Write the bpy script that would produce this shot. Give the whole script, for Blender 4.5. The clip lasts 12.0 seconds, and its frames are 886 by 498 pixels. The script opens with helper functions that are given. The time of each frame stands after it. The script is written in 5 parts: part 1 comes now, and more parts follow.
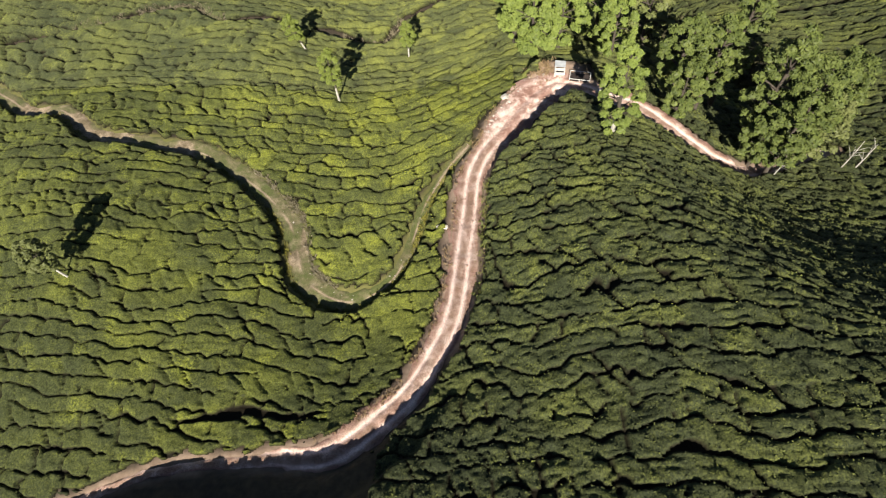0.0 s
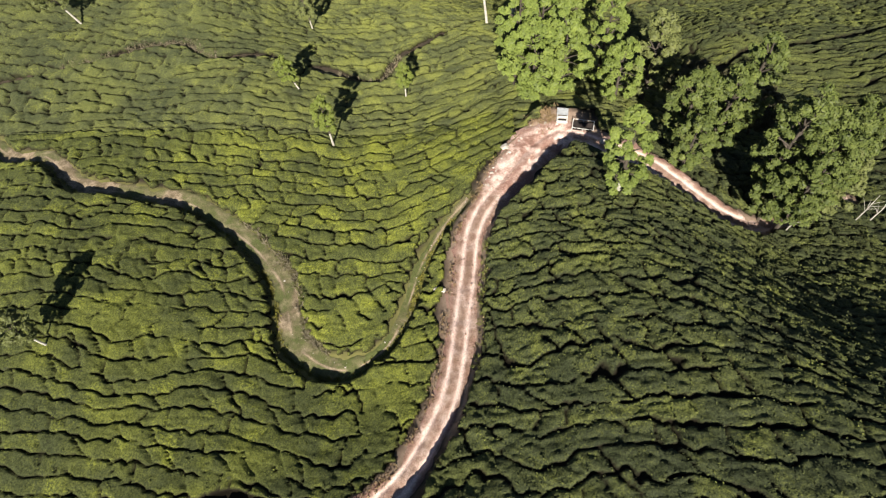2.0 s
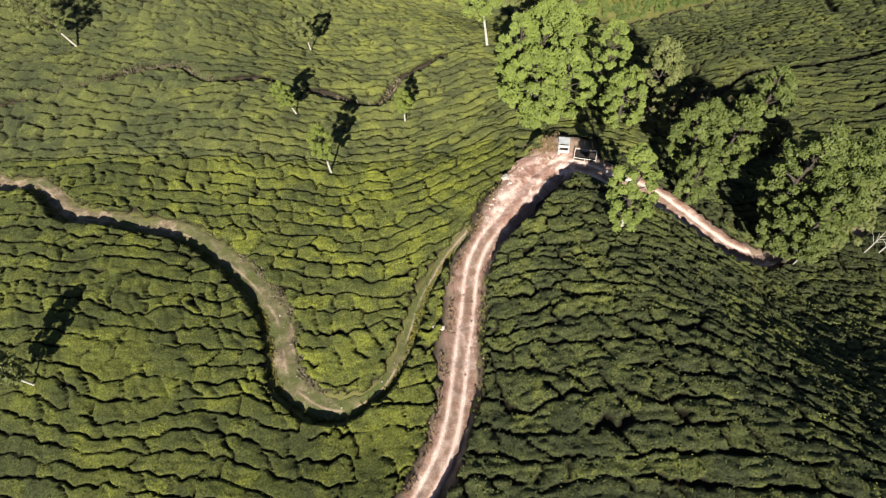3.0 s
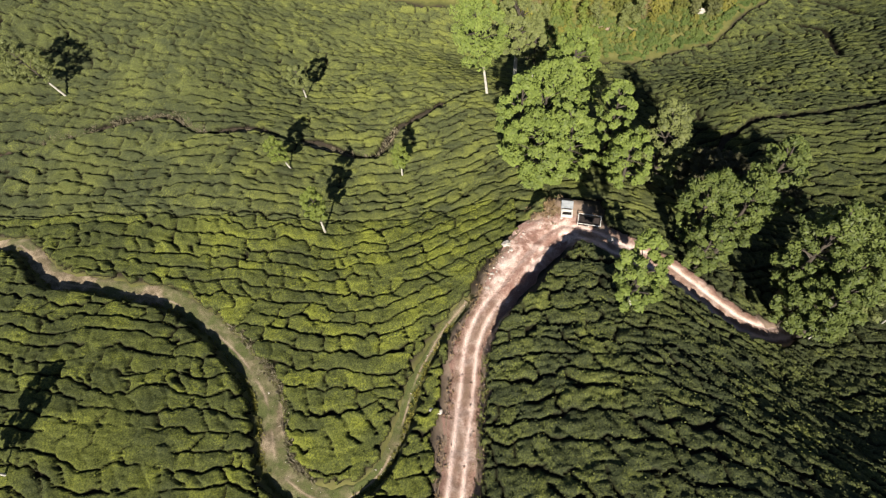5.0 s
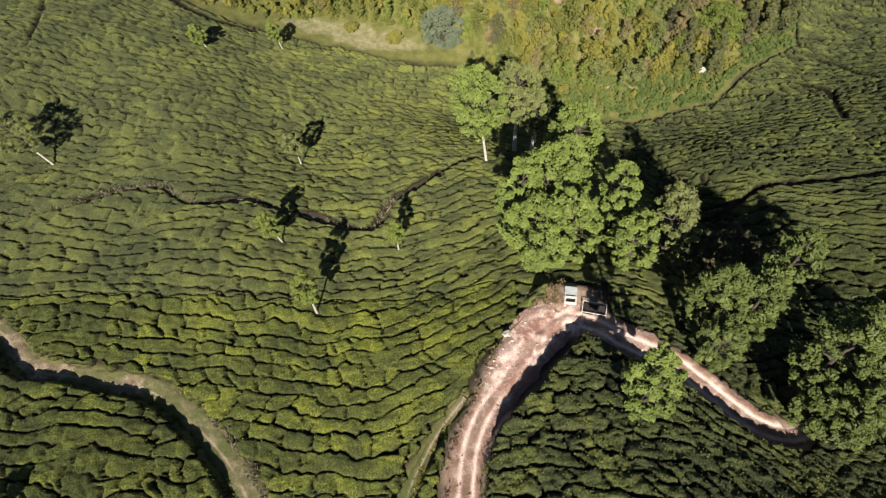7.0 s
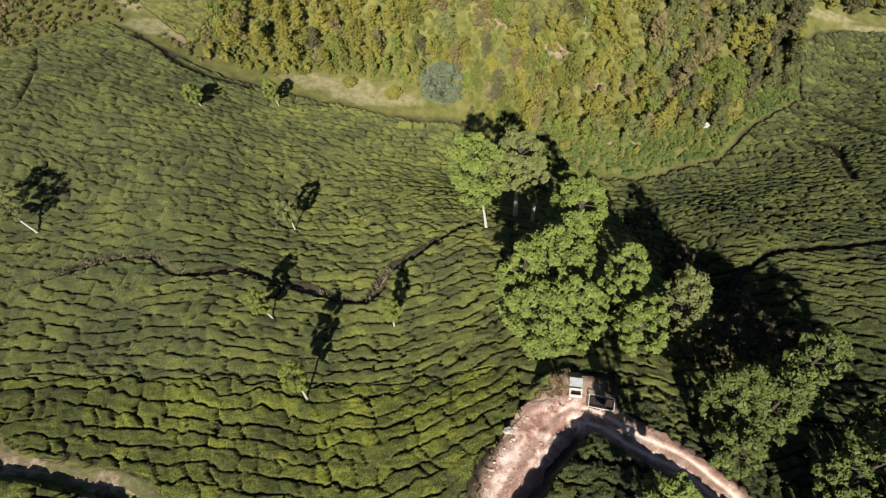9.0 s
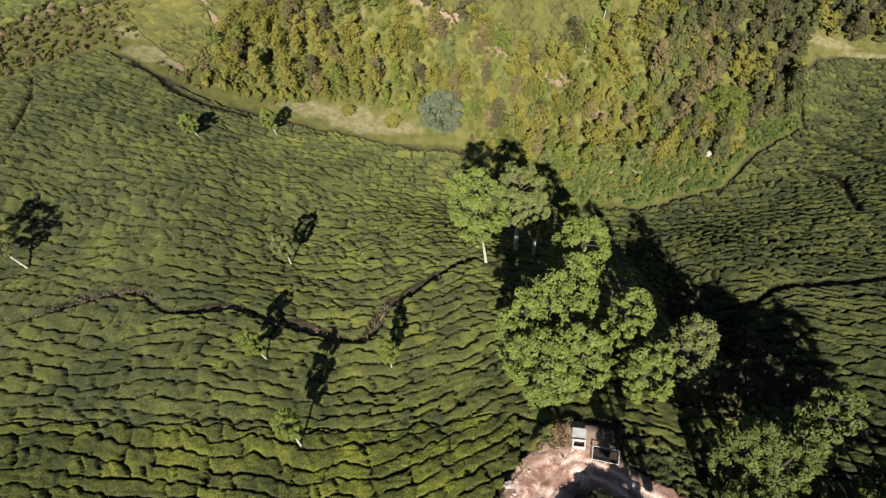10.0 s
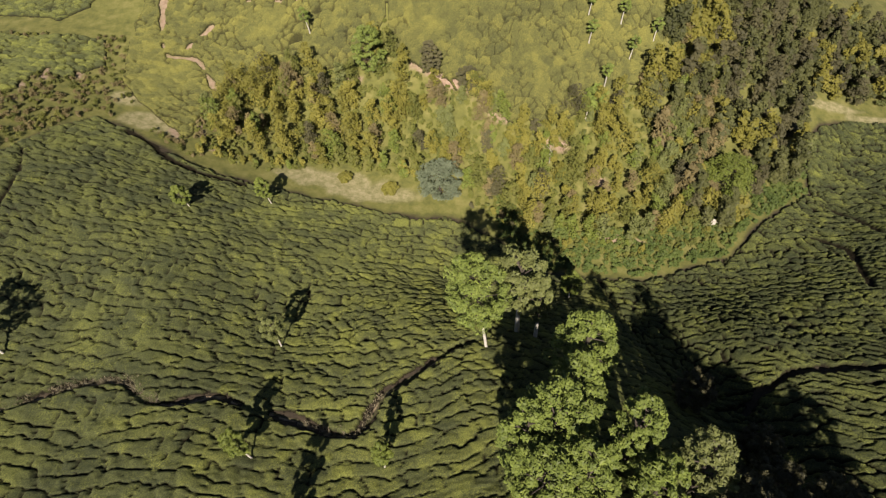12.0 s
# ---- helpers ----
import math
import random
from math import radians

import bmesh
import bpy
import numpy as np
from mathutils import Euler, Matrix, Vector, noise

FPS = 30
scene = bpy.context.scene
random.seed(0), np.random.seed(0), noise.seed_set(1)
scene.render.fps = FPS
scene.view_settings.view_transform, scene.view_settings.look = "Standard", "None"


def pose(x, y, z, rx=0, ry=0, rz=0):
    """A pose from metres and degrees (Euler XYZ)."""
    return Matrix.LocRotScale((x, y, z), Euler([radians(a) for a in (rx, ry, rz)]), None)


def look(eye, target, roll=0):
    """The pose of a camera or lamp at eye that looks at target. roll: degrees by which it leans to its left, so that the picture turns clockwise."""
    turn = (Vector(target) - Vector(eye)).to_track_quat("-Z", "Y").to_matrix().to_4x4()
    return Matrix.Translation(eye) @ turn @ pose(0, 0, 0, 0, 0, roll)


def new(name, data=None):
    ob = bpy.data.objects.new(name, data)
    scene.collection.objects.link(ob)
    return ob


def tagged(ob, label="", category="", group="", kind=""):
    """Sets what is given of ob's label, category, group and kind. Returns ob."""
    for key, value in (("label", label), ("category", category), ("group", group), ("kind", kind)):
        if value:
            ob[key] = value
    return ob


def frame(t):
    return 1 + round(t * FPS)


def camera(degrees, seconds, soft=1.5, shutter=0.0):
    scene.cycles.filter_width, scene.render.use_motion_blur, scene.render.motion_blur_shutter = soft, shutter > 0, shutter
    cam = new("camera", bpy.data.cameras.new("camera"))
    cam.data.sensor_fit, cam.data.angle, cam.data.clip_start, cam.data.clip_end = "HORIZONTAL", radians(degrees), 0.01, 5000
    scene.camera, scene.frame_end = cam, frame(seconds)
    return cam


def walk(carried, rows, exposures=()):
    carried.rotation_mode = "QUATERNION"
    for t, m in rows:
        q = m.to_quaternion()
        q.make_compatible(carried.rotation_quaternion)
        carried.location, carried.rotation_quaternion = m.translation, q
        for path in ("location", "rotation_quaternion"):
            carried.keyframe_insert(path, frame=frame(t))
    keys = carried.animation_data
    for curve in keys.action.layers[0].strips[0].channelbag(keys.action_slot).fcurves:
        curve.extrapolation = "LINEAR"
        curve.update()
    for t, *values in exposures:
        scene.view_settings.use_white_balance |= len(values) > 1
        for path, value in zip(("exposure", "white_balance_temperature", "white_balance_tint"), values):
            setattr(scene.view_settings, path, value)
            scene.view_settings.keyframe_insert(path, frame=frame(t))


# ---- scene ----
# camera: an even, level flight, the lens slowly tilting up
cam = camera(70.9, 12.0, soft=1.25)
ROWS = [
    (0.0, 0.00, 0.00, 72.00, 26.59, 3.78, -0.23),
    (0.5, 0.09, 2.03, 72.00, 26.65, 3.82, -0.29),
    (1.0, 0.18, 4.08, 72.00, 26.71, 3.82, -0.28),
    (1.5, 0.25, 6.15, 72.01, 26.81, 3.81, -0.28),
    (2.0, 0.34, 8.24, 72.01, 26.98, 3.80, -0.28),
    (2.5, 0.43, 10.31, 72.01, 27.22, 3.81, -0.24),
    (3.0, 0.54, 12.37, 72.02, 27.54, 3.81, -0.19),
    (5.0, 0.80, 20.54, 72.10, 28.94, 3.76, -0.16),
    (5.5, 0.87, 22.62, 72.13, 29.63, 3.72, -0.13),
    (6.0, 0.93, 24.70, 72.15, 30.45, 3.69, -0.12),
    (6.5, 1.02, 26.78, 72.18, 31.17, 3.66, -0.11),
    (7.0, 1.11, 28.85, 72.22, 31.90, 3.66, -0.08),
    (9.0, 1.61, 37.18, 72.42, 34.67, 3.67, 0.08),
    (9.5, 1.69, 39.28, 72.53, 35.35, 3.63, 0.12),
    (10.0, 1.77, 41.38, 72.64, 36.08, 3.59, 0.17),
    (10.5, 1.84, 43.48, 72.77, 36.92, 3.56, 0.20),
    (11.0, 1.92, 45.57, 72.93, 37.89, 3.54, 0.24),
    (11.5, 2.01, 47.66, 73.12, 38.86, 3.49, 0.29),
    (12.0, 2.10, 49.75, 73.32, 39.83, 3.45, 0.34),
]
walk(cam, [(t, pose(x, y, z, rx, ry, rz)) for t, x, y, z, rx, ry, rz in ROWS], exposures=((0, 0.78, 6500, 10), (3, 0.72, 6500, 10), (7, 0.57, 6500, 10), (10.5, 0.46, 6530, 11), (12, 0.42, 6850, 15)))

# ---- light: a low clear sun behind the flight, and the open sky ----
SUN_UP, SUN_TURN = 40.0, 2.0
world = bpy.data.worlds.new("world")
scene.world = world
world.use_nodes = True
wn = world.node_tree.nodes
sky = wn.new("ShaderNodeTexSky")
sky.sky_type = "NISHITA"
sky.sun_disc = False
sky.sun_elevation = radians(SUN_UP)
sky.sun_rotation = radians(180 + SUN_TURN)
sky.altitude = 1500
world.node_tree.links.new(sky.outputs[0], wn["Background"].inputs[0])
wn["Background"].inputs[1].default_value = 0.036
sun = new("sun", bpy.data.lights.new("sun", "SUN"))
sun.data.energy, sun.data.angle, sun.data.color = 5.0, radians(0.53), (1.0, 0.93, 0.80)
toward = Vector((math.sin(radians(SUN_TURN)), math.cos(radians(SUN_TURN)), -math.tan(radians(SUN_UP))))
sun.matrix_world = look((0, -60, 150), Vector((0, -60, 150)) + toward)


# ---- materials ----
def tree_of(name):
    m = bpy.data.materials.new(name)
    m.use_nodes = True
    n = m.node_tree.nodes
    return m, n, m.node_tree.links, n["Principled BSDF"]


def noise_node(n, l, scale, detail=4.0, rough=0.55, stretch=None):
    co = n.new("ShaderNodeNewGeometry")
    t = n.new("ShaderNodeTexNoise")
    t.inputs["Scale"].default_value, t.inputs["Detail"].default_value, t.inputs["Roughness"].default_value = scale, detail, rough
    if stretch:
        mp = n.new("ShaderNodeMapping")
        mp.inputs["Scale"].default_value = stretch
        l.new(co.outputs["Position"], mp.inputs[0])
        l.new(mp.outputs[0], t.inputs["Vector"])
    else:
        l.new(co.outputs["Position"], t.inputs["Vector"])
    return t.outputs["Fac"]


def ramp(n, l, fac, stops):
    r = n.new("ShaderNodeValToRGB")
    e = r.color_ramp.elements
    while len(e) < len(stops):
        e.new(0.5)
    for k, (p, c) in zip(e, stops):
        k.position, k.color = p, (*c, 1.0)
    l.new(fac, r.inputs[0])
    return r.outputs[0]


def mix(n, l, fac, a, b, mode="MIX"):
    m = n.new("ShaderNodeMix")
    m.data_type, m.blend_type = "RGBA", mode
    for v, s in ((fac, 0), (a, 6), (b, 7)):
        if isinstance(v, (int, float)):
            m.inputs[s].default_value = v
        elif isinstance(v, tuple):
            m.inputs[s].default_value = (*v, 1.0)
        else:
            l.new(v, m.inputs[s])
    return m.outputs[2]


def bump(n, l, bsdf, fac, strength, dist):
    b = n.new("ShaderNodeBump")
    b.inputs["Strength"].default_value, b.inputs["Distance"].default_value = strength, dist
    l.new(fac, b.inputs["Height"])
    l.new(b.outputs[0], bsdf.inputs["Normal"])


def plain(name, a, b, scale, rough=0.8, relief=0.3, dist=0.02, metal=0.0):
    """Two close tones in a noise, with fine relief."""
    m, n, l, p = tree_of(name)
    c = ramp(n, l, noise_node(n, l, scale), [(0.35, a), (0.65, b)])
    l.new(c, p.inputs["Base Color"])
    p.inputs["Roughness"].default_value, p.inputs["Metallic"].default_value = rough, metal
    if relief:
        bump(n, l, p, noise_node(n, l, scale * 4), relief, dist)
    return m


def leafy(name, dark, mid, bright, per_island=0.5, rough=0.55, patch=0.6):
    """Foliage: tone by leaf, by clump and by broad patches."""
    m, n, l, p = tree_of(name)
    geo = n.new("ShaderNodeNewGeometry")
    rnd = ramp(n, l, geo.outputs["Random Per Island"], [(0.0, dark), (0.5, mid), (1.0, bright)])
    broad = ramp(n, l, noise_node(n, l, patch, 3.0), [(0.35, dark), (0.55, mid), (0.75, bright)])
    l.new(mix(n, l, per_island, broad, rnd), p.inputs["Base Color"])
    p.inputs["Roughness"].default_value = rough
    p.inputs["Diffuse Roughness"].default_value = 1.0
    p.inputs["Specular IOR Level"].default_value = 0.35
    return m


def tea_material(name, dark, mid, bright, grainy=1.0):
    m, n, l, p = tree_of(name)
    at = n.new("ShaderNodeAttribute")
    at.attribute_name = "tone"
    sp = n.new("ShaderNodeSeparateColor")
    l.new(at.outputs["Color"], sp.inputs[0])
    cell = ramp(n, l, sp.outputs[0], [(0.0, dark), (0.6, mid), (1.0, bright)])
    broad = ramp(n, l, noise_node(n, l, 0.10, 4.0), [(0.40, dark), (0.52, mid), (0.68, bright)])
    patch = ramp(n, l, noise_node(n, l, 0.36, 4.0, 0.6), [(0.38, (0.06, 0.06, 0.06)), (0.66, (1, 1, 1))])
    dots = ramp(n, l, noise_node(n, l, 3.6, 3.0, 0.6), [(0.42, (0, 0, 0)), (0.62, (1, 1, 1))])
    twigs = ramp(n, l, noise_node(n, l, 0.8, 4.0, 0.6), [(0.66, (0, 0, 0)), (0.76, (1, 1, 1))])
    fine = ramp(n, l, noise_node(n, l, 5.0, 4.0, 0.7), [(0.34, (1 - 0.42 * grainy, 1 - 0.40 * grainy, 1 - 0.38 * grainy)), (0.5, (0.96, 0.97, 0.97)), (0.66, (1 + 0.44 * grainy, 1 + 0.41 * grainy, 1 + 0.27 * grainy))])
    base = mix(n, l, 0.68, broad, cell)
    young = mix(n, l, 1.0, patch, ramp(n, l, sp.outputs[0], [(0.05, (0.25, 0.25, 0.25)), (0.6, (1, 1, 1))]), "MULTIPLY")
    base = mix(n, l, mix(n, l, 1.0, young, dots, "MULTIPLY"), base, bright)
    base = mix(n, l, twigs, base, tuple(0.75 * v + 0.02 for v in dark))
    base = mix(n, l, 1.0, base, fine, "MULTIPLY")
    # near-black sides and gaps: bare stems plus painted shade between bushes
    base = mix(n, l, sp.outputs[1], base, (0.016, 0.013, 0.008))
    l.new(base, p.inputs["Base Color"])
    p.inputs["Roughness"].default_value = 0.75
    p.inputs["Diffuse Roughness"].default_value = 1.0
    p.inputs["Specular IOR Level"].default_value = 0.12
    bump(n, l, p, noise_node(n, l, 5.0, 4.0, 0.7), 0.9, 0.12)
    return m


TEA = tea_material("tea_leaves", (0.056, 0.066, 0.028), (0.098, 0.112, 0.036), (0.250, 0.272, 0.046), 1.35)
# lower-slope tea, greyed to paint in the haze of distance
TEA_HAZY = tea_material("tea_leaves_hazy", (0.060, 0.070, 0.036), (0.104, 0.116, 0.047), (0.218, 0.236, 0.060))
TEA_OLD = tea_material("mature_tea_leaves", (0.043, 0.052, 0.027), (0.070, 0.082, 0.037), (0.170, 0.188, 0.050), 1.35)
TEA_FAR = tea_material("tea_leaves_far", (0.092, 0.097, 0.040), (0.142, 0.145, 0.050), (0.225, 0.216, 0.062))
LEAF_OAK = leafy("oak_leaves", (0.088, 0.122, 0.028), (0.162, 0.210, 0.046), (0.265, 0.320, 0.074), 0.4)
# oak leaves darkened to paint the roadside clump's shading
LEAF_OAK_SHADED = leafy("oak_leaves_shaded", (0.060, 0.083, 0.023), (0.115, 0.146, 0.037), (0.198, 0.234, 0.058), 0.4)
LEAF_GREY = leafy("grey_green_leaves", (0.09, 0.105, 0.035), (0.15, 0.17, 0.055), (0.22, 0.24, 0.085))
LEAF_LIGHT = leafy("yellow_green_leaves", (0.095, 0.125, 0.025), (0.148, 0.185, 0.035), (0.21, 0.245, 0.055))
LEAF_BLUE = leafy("blue_green_leaves", (0.095, 0.12, 0.072), (0.14, 0.168, 0.105), (0.185, 0.215, 0.14), 0.3)
LEAF_SHRUB = leafy("shrub_leaves", (0.12, 0.118, 0.022), (0.205, 0.192, 0.038), (0.295, 0.265, 0.060), 0.2, 0.6, 0.14)
LEAF_LOW = leafy("undergrowth_leaves", (0.085, 0.10, 0.024), (0.135, 0.145, 0.032), (0.20, 0.195, 0.05), 0.2, 0.6, 0.15)
LEAF_RUST = leafy("rusty_leaves", (0.125, 0.105, 0.048), (0.185, 0.150, 0.066), (0.25, 0.205, 0.095), 0.25, 0.6, 0.2)
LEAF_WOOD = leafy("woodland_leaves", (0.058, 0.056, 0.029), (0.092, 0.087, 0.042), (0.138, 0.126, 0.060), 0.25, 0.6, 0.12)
LEAF_DUSK = leafy("dull_green_leaves", (0.055, 0.062, 0.024), (0.095, 0.102, 0.036), (0.15, 0.155, 0.055), 0.25, 0.6, 0.12)
LEAF_REED = leafy("reed_blades", (0.062, 0.096, 0.024), (0.100, 0.138, 0.034), (0.155, 0.182, 0.048), 0.3, 0.6, 0.15)
BARK = plain("pale_bark", (0.42, 0.39, 0.34), (0.66, 0.63, 0.57), 3.0, 0.85, 0.4, 0.02)
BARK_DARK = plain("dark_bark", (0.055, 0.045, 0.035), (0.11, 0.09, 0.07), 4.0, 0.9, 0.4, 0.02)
RELIEF_FAR = [
    -71.1, -55.3, -40.5, -28.4, -20.5, -16.3, -16.9, -23, -31.9,
    -52.9, -41.9, -31.1, -20.6, -12.7, -10.2, -12.7, -14.2, -13.1,
    -33.5, -27.6, -21.7, -14.9, -3, -4.5, -12, -5.5, 8.6,
    -11.4, -11.7, -10, -12.7, 6.5, -4.7, -13.6, 7.2, 33.6,
    15, 5.7, 2.4, -5.6, -6.7, -42.4, -6.1, 28.5, 54.8,
    45.4, 28.3, 11.1, -2.2, -40.8, -41, 24.1, 44.8, 59.2,
    73.4, 47.7, 12.5, -18.3, -61.8, -41.1, 12.3, 28, 41.9,
    93.2, 57.5, 20.5, 0.4, -18.6, -71.9, -49.3, -18.4, 4.1,
    108.7, 74.7, 44.8, 23.3, -1.3, -46.3, -65.7, -61, -51,
    125.2, 95.8, 68.2, 40.9, 8.6, -31, -68, -93.4, -112.2,
    143.1, 117.3, 89.6, 57.6, 20.6, -21.3, -69.9, -121.7, -173.3,
]
RELIEF_NEAR = [
    -1.5, 0.7, 3.5, 5.6, 6, -1.5, -4.8, -8,
    -2.3, -0.4, 6.2, 6.4, 2, -3, -3.7, -0,
    -1.7, -3.4, -0.1, -0.7, -4.2, 0.9, -2.4, -7.8,
    0.5, -2.6, -9.3, -5.2, -4.1, -7.1, -1.4, 2,
    0.8, -2.6, -3.9, -3.1, 1.8, 1.2, 7.4, 10.8,
    1.2, 1.4, 10.4, 11.3, 9.9, 11.5, 13.1, 12.8,
    3.3, 6.5, 3.5, -5.5, 1.1, 3.8, 7.5, 6.8,
    3, 1.2, -5.8, -12.7, -7.3, -2, 3.9, 13.1,
    1.1, -2.3, -5.7, -7.5, -7.3, -6, -2.6, 14.4,
]


# ---- relief of the land ----
def b_spline(u):
    u = np.abs(u)
    return np.where(u < 1, 2 / 3 - u * u + u ** 3 / 2, np.where(u < 2, (2 - u) ** 3 / 6, 0.0))


def spline_sheet(x, y, values, x0, y0, step, nx, ny):
    coef = np.array(values, dtype=float).reshape(nx, ny)
    out = np.zeros(x.shape)
    fx, fy = (x - x0) / step, (y - y0) / step
    ix, iy = np.floor(fx).astype(int), np.floor(fy).astype(int)
    for di in range(-1, 3):
        for dj in range(-1, 3):
            i, j = ix + di, iy + dj
            ok = (i >= 0) & (i < nx) & (j >= 0) & (j < ny)
            c = coef[np.clip(i, 0, nx - 1), np.clip(j, 0, ny - 1)]
            out += np.where(ok, c * b_spline(fx - i) * b_spline(fy - j), 0.0)
    return out


def hash2(i, j, seed=0):
    n = (i.astype(np.int64) * 374761393 + j.astype(np.int64) * 668265263 + seed * 974711) & 0xFFFFFFFF
    n = ((n ^ (n >> 13)) * 1274126177) & 0xFFFFFFFF
    n = ((n ^ (n >> 16)) * 2246822519) & 0xFFFFFFFF
    return ((n ^ (n >> 15)) & 0xFFFFFF) / float(0xFFFFFF)


def grain(x, y, size, seed=0):
    """Smooth value noise, 0 to 1."""
    u, v = x / size, y / size
    i, j = np.floor(u), np.floor(v)
    a, b = u - i, v - j
    a, b = a * a * (3 - 2 * a), b * b * (3 - 2 * b)
    return ((hash2(i, j, seed) * (1 - a) + hash2(i + 1, j, seed) * a) * (1 - b)
            + (hash2(i, j + 1, seed) * (1 - a) + hash2(i + 1, j + 1, seed) * a) * b)


def step(a, b, v):
    t = np.clip((v - a) / (b - a), 0, 1)
    return t * t * (3 - 2 * t)


def land(x, y):
    """Height of the hillside, without cuts for the tracks."""
    x, y = np.asarray(x, dtype=float), np.asarray(y, dtype=float)
    cx, cy = np.clip(x, -195, 195), np.clip(y, -28, 265)
    z = spline_sheet(cx, cy, RELIEF_FAR, -250, -80, 50, 11, 9) + spline_sheet(x, y, RELIEF_NEAR, -72, -12, 18, 9, 8)
    # steep cut above the road's lower bend
    rim = np.interp(x, [-60, -40, -34, -30, -25, -20, -14, -10, -6, -3], [-2, 4.6, 5.7, 5.4, 4.3, 3.0, 4.1, 6.8, 10.2, 14.6])
    high = np.interp(x, [-60, -42, -34, -16, -8, -2, 2], [0, 2.2, 2.8, 2.6, 1.3, 0.3, 0])
    # gully below the grove, deepened and wooded to fill out its shadow
    a, b = (x - 46) + 0.22 * (y - 98), y - 98
    z = z - 6.5 * np.exp(-(a / 9.0) ** 2 - (b / 22.0) ** 4)
    # even fall of the gardens across the gully, and an easier slope behind the knoll
    z = z - 4.5 * np.exp(-((y - 114) / 12.0) ** 2) * step(54, 66, x) * (1 - step(84, 104, x))
    z = z + 2.6 * np.exp(-((x - 52) / 14.0) ** 2 - ((y - 44) / 17.0) ** 2)
    return z + high * (1 - step(-0.5, 0.5, y - rim + 1.2 * (grain(x, y, 2.2, 61) - 0.5))) * step(-30, -6, y)


def rounded(points, n=5):
    """A smooth line through the points; each row may carry widths after x, y."""
    p = np.array(points, dtype=float)
    p = np.vstack([2 * p[0] - p[1], p, 2 * p[-1] - p[-2]])
    out = []
    for k in range(1, len(p) - 2):
        for t in np.arange(n) / n:
            out.append(0.5 * (2 * p[k] + (p[k + 1] - p[k - 1]) * t + (2 * p[k - 1] - 5 * p[k] + 4 * p[k + 1] - p[k + 2]) * t * t
                              + (3 * p[k] - p[k - 1] - 3 * p[k + 1] + p[k + 2]) * t ** 3))
    out.append(p[-2])
    return np.array(out)


def near_line(x, y, line):
    """Distance to a line (exact within some metres), the side, and the line's other columns at the nearest place."""
    best = np.full(x.shape, 99.0)
    extra = [np.zeros(x.shape) for _ in range(line.shape[1] - 2)]
    lo, hi = line[:, :2].min(axis=0) - 7, line[:, :2].max(axis=0) + 7
    pick = np.nonzero((x > lo[0]) & (x < hi[0]) & (y > lo[1]) & (y < hi[1]))[0]
    # leave out all that lies in squares far from the line
    w = int((hi[0] - lo[0]) / 2) + 2
    sq = ((x[pick] - lo[0]) / 2).astype(int) + w * ((y[pick] - lo[1]) / 2).astype(int)
    near = np.zeros(sq.max() + 1 if len(sq) else 1, dtype=bool)
    for a, b in zip(line[:-1], line[1:]):
        for t in (0, 0.5):
            c = a[:2] + t * (b[:2] - a[:2])
            i, j = ((c - lo) / 2).astype(int)
            for di in range(-3, 4):
                for dj in range(-3, 4):
                    k = i + di + w * (j + dj)
                    if 0 <= k < len(near):
                        near[k] = True
    pick = pick[near[sq]]
    px, py = x[pick], y[pick]
    d2 = np.full(px.shape, 1e9)
    ex = [np.zeros(px.shape) for _ in extra]
    for a, b in zip(line[:-1], line[1:]):
        d = b[:2] - a[:2]
        t = np.clip(((px - a[0]) * d[0] + (py - a[1]) * d[1]) / (d @ d + 1e-9), 0, 1)
        r = (px - a[0] - t * d[0]) ** 2 + (py - a[1] - t * d[1]) ** 2
        m = r < d2
        d2[m] = r[m]
        for k in range(len(ex)):
            ex[k][m] = a[2 + k] + t[m] * (b[2 + k] - a[2 + k])
    best[pick] = np.sqrt(d2)
    for k in range(len(extra)):
        extra[k][pick] = ex[k]
    return best, extra


# centre lines in plan: x, y, half width
ROAD = rounded([(-52, 2, 1.5), (-42.8, 5.2, 1.5), (-38.6, 6.8, 1.4), (-33.7, 7.9, 1.5), (-28.6, 8.3, 1.6), (-22.9, 8.4, 1.8), (-17.3, 9.0, 2.0),
                (-13.8, 11.0, 2.0), (-11.0, 13.0, 1.9), (-8.1, 15.7, 1.8), (-5.8, 19.6, 1.8), (-3.6, 24.3, 1.9), (-2.3, 29.6, 2.1),
                (-1.7, 35.4, 2.1), (-1.2, 40.9, 2.0), (-0.4, 46.7, 2.0), (1.5, 50.9, 2.2), (3.5, 53.7, 2.5), (5.9, 57.2, 3.0), (9.0, 61.2, 3.3),
                (12.4, 63.3, 2.9), (15.9, 62.3, 1.9), (18.8, 59.8, 1.6), (21.2, 58.2, 1.6), (24.0, 56.7, 1.5), (28.3, 53.2, 1.5),
                (32.6, 49.9, 1.4), (37.0, 48.9, 1.3), (42.4, 50.6, 1.1), (48.7, 54.1, 1.0), (56, 57, 1.0)])
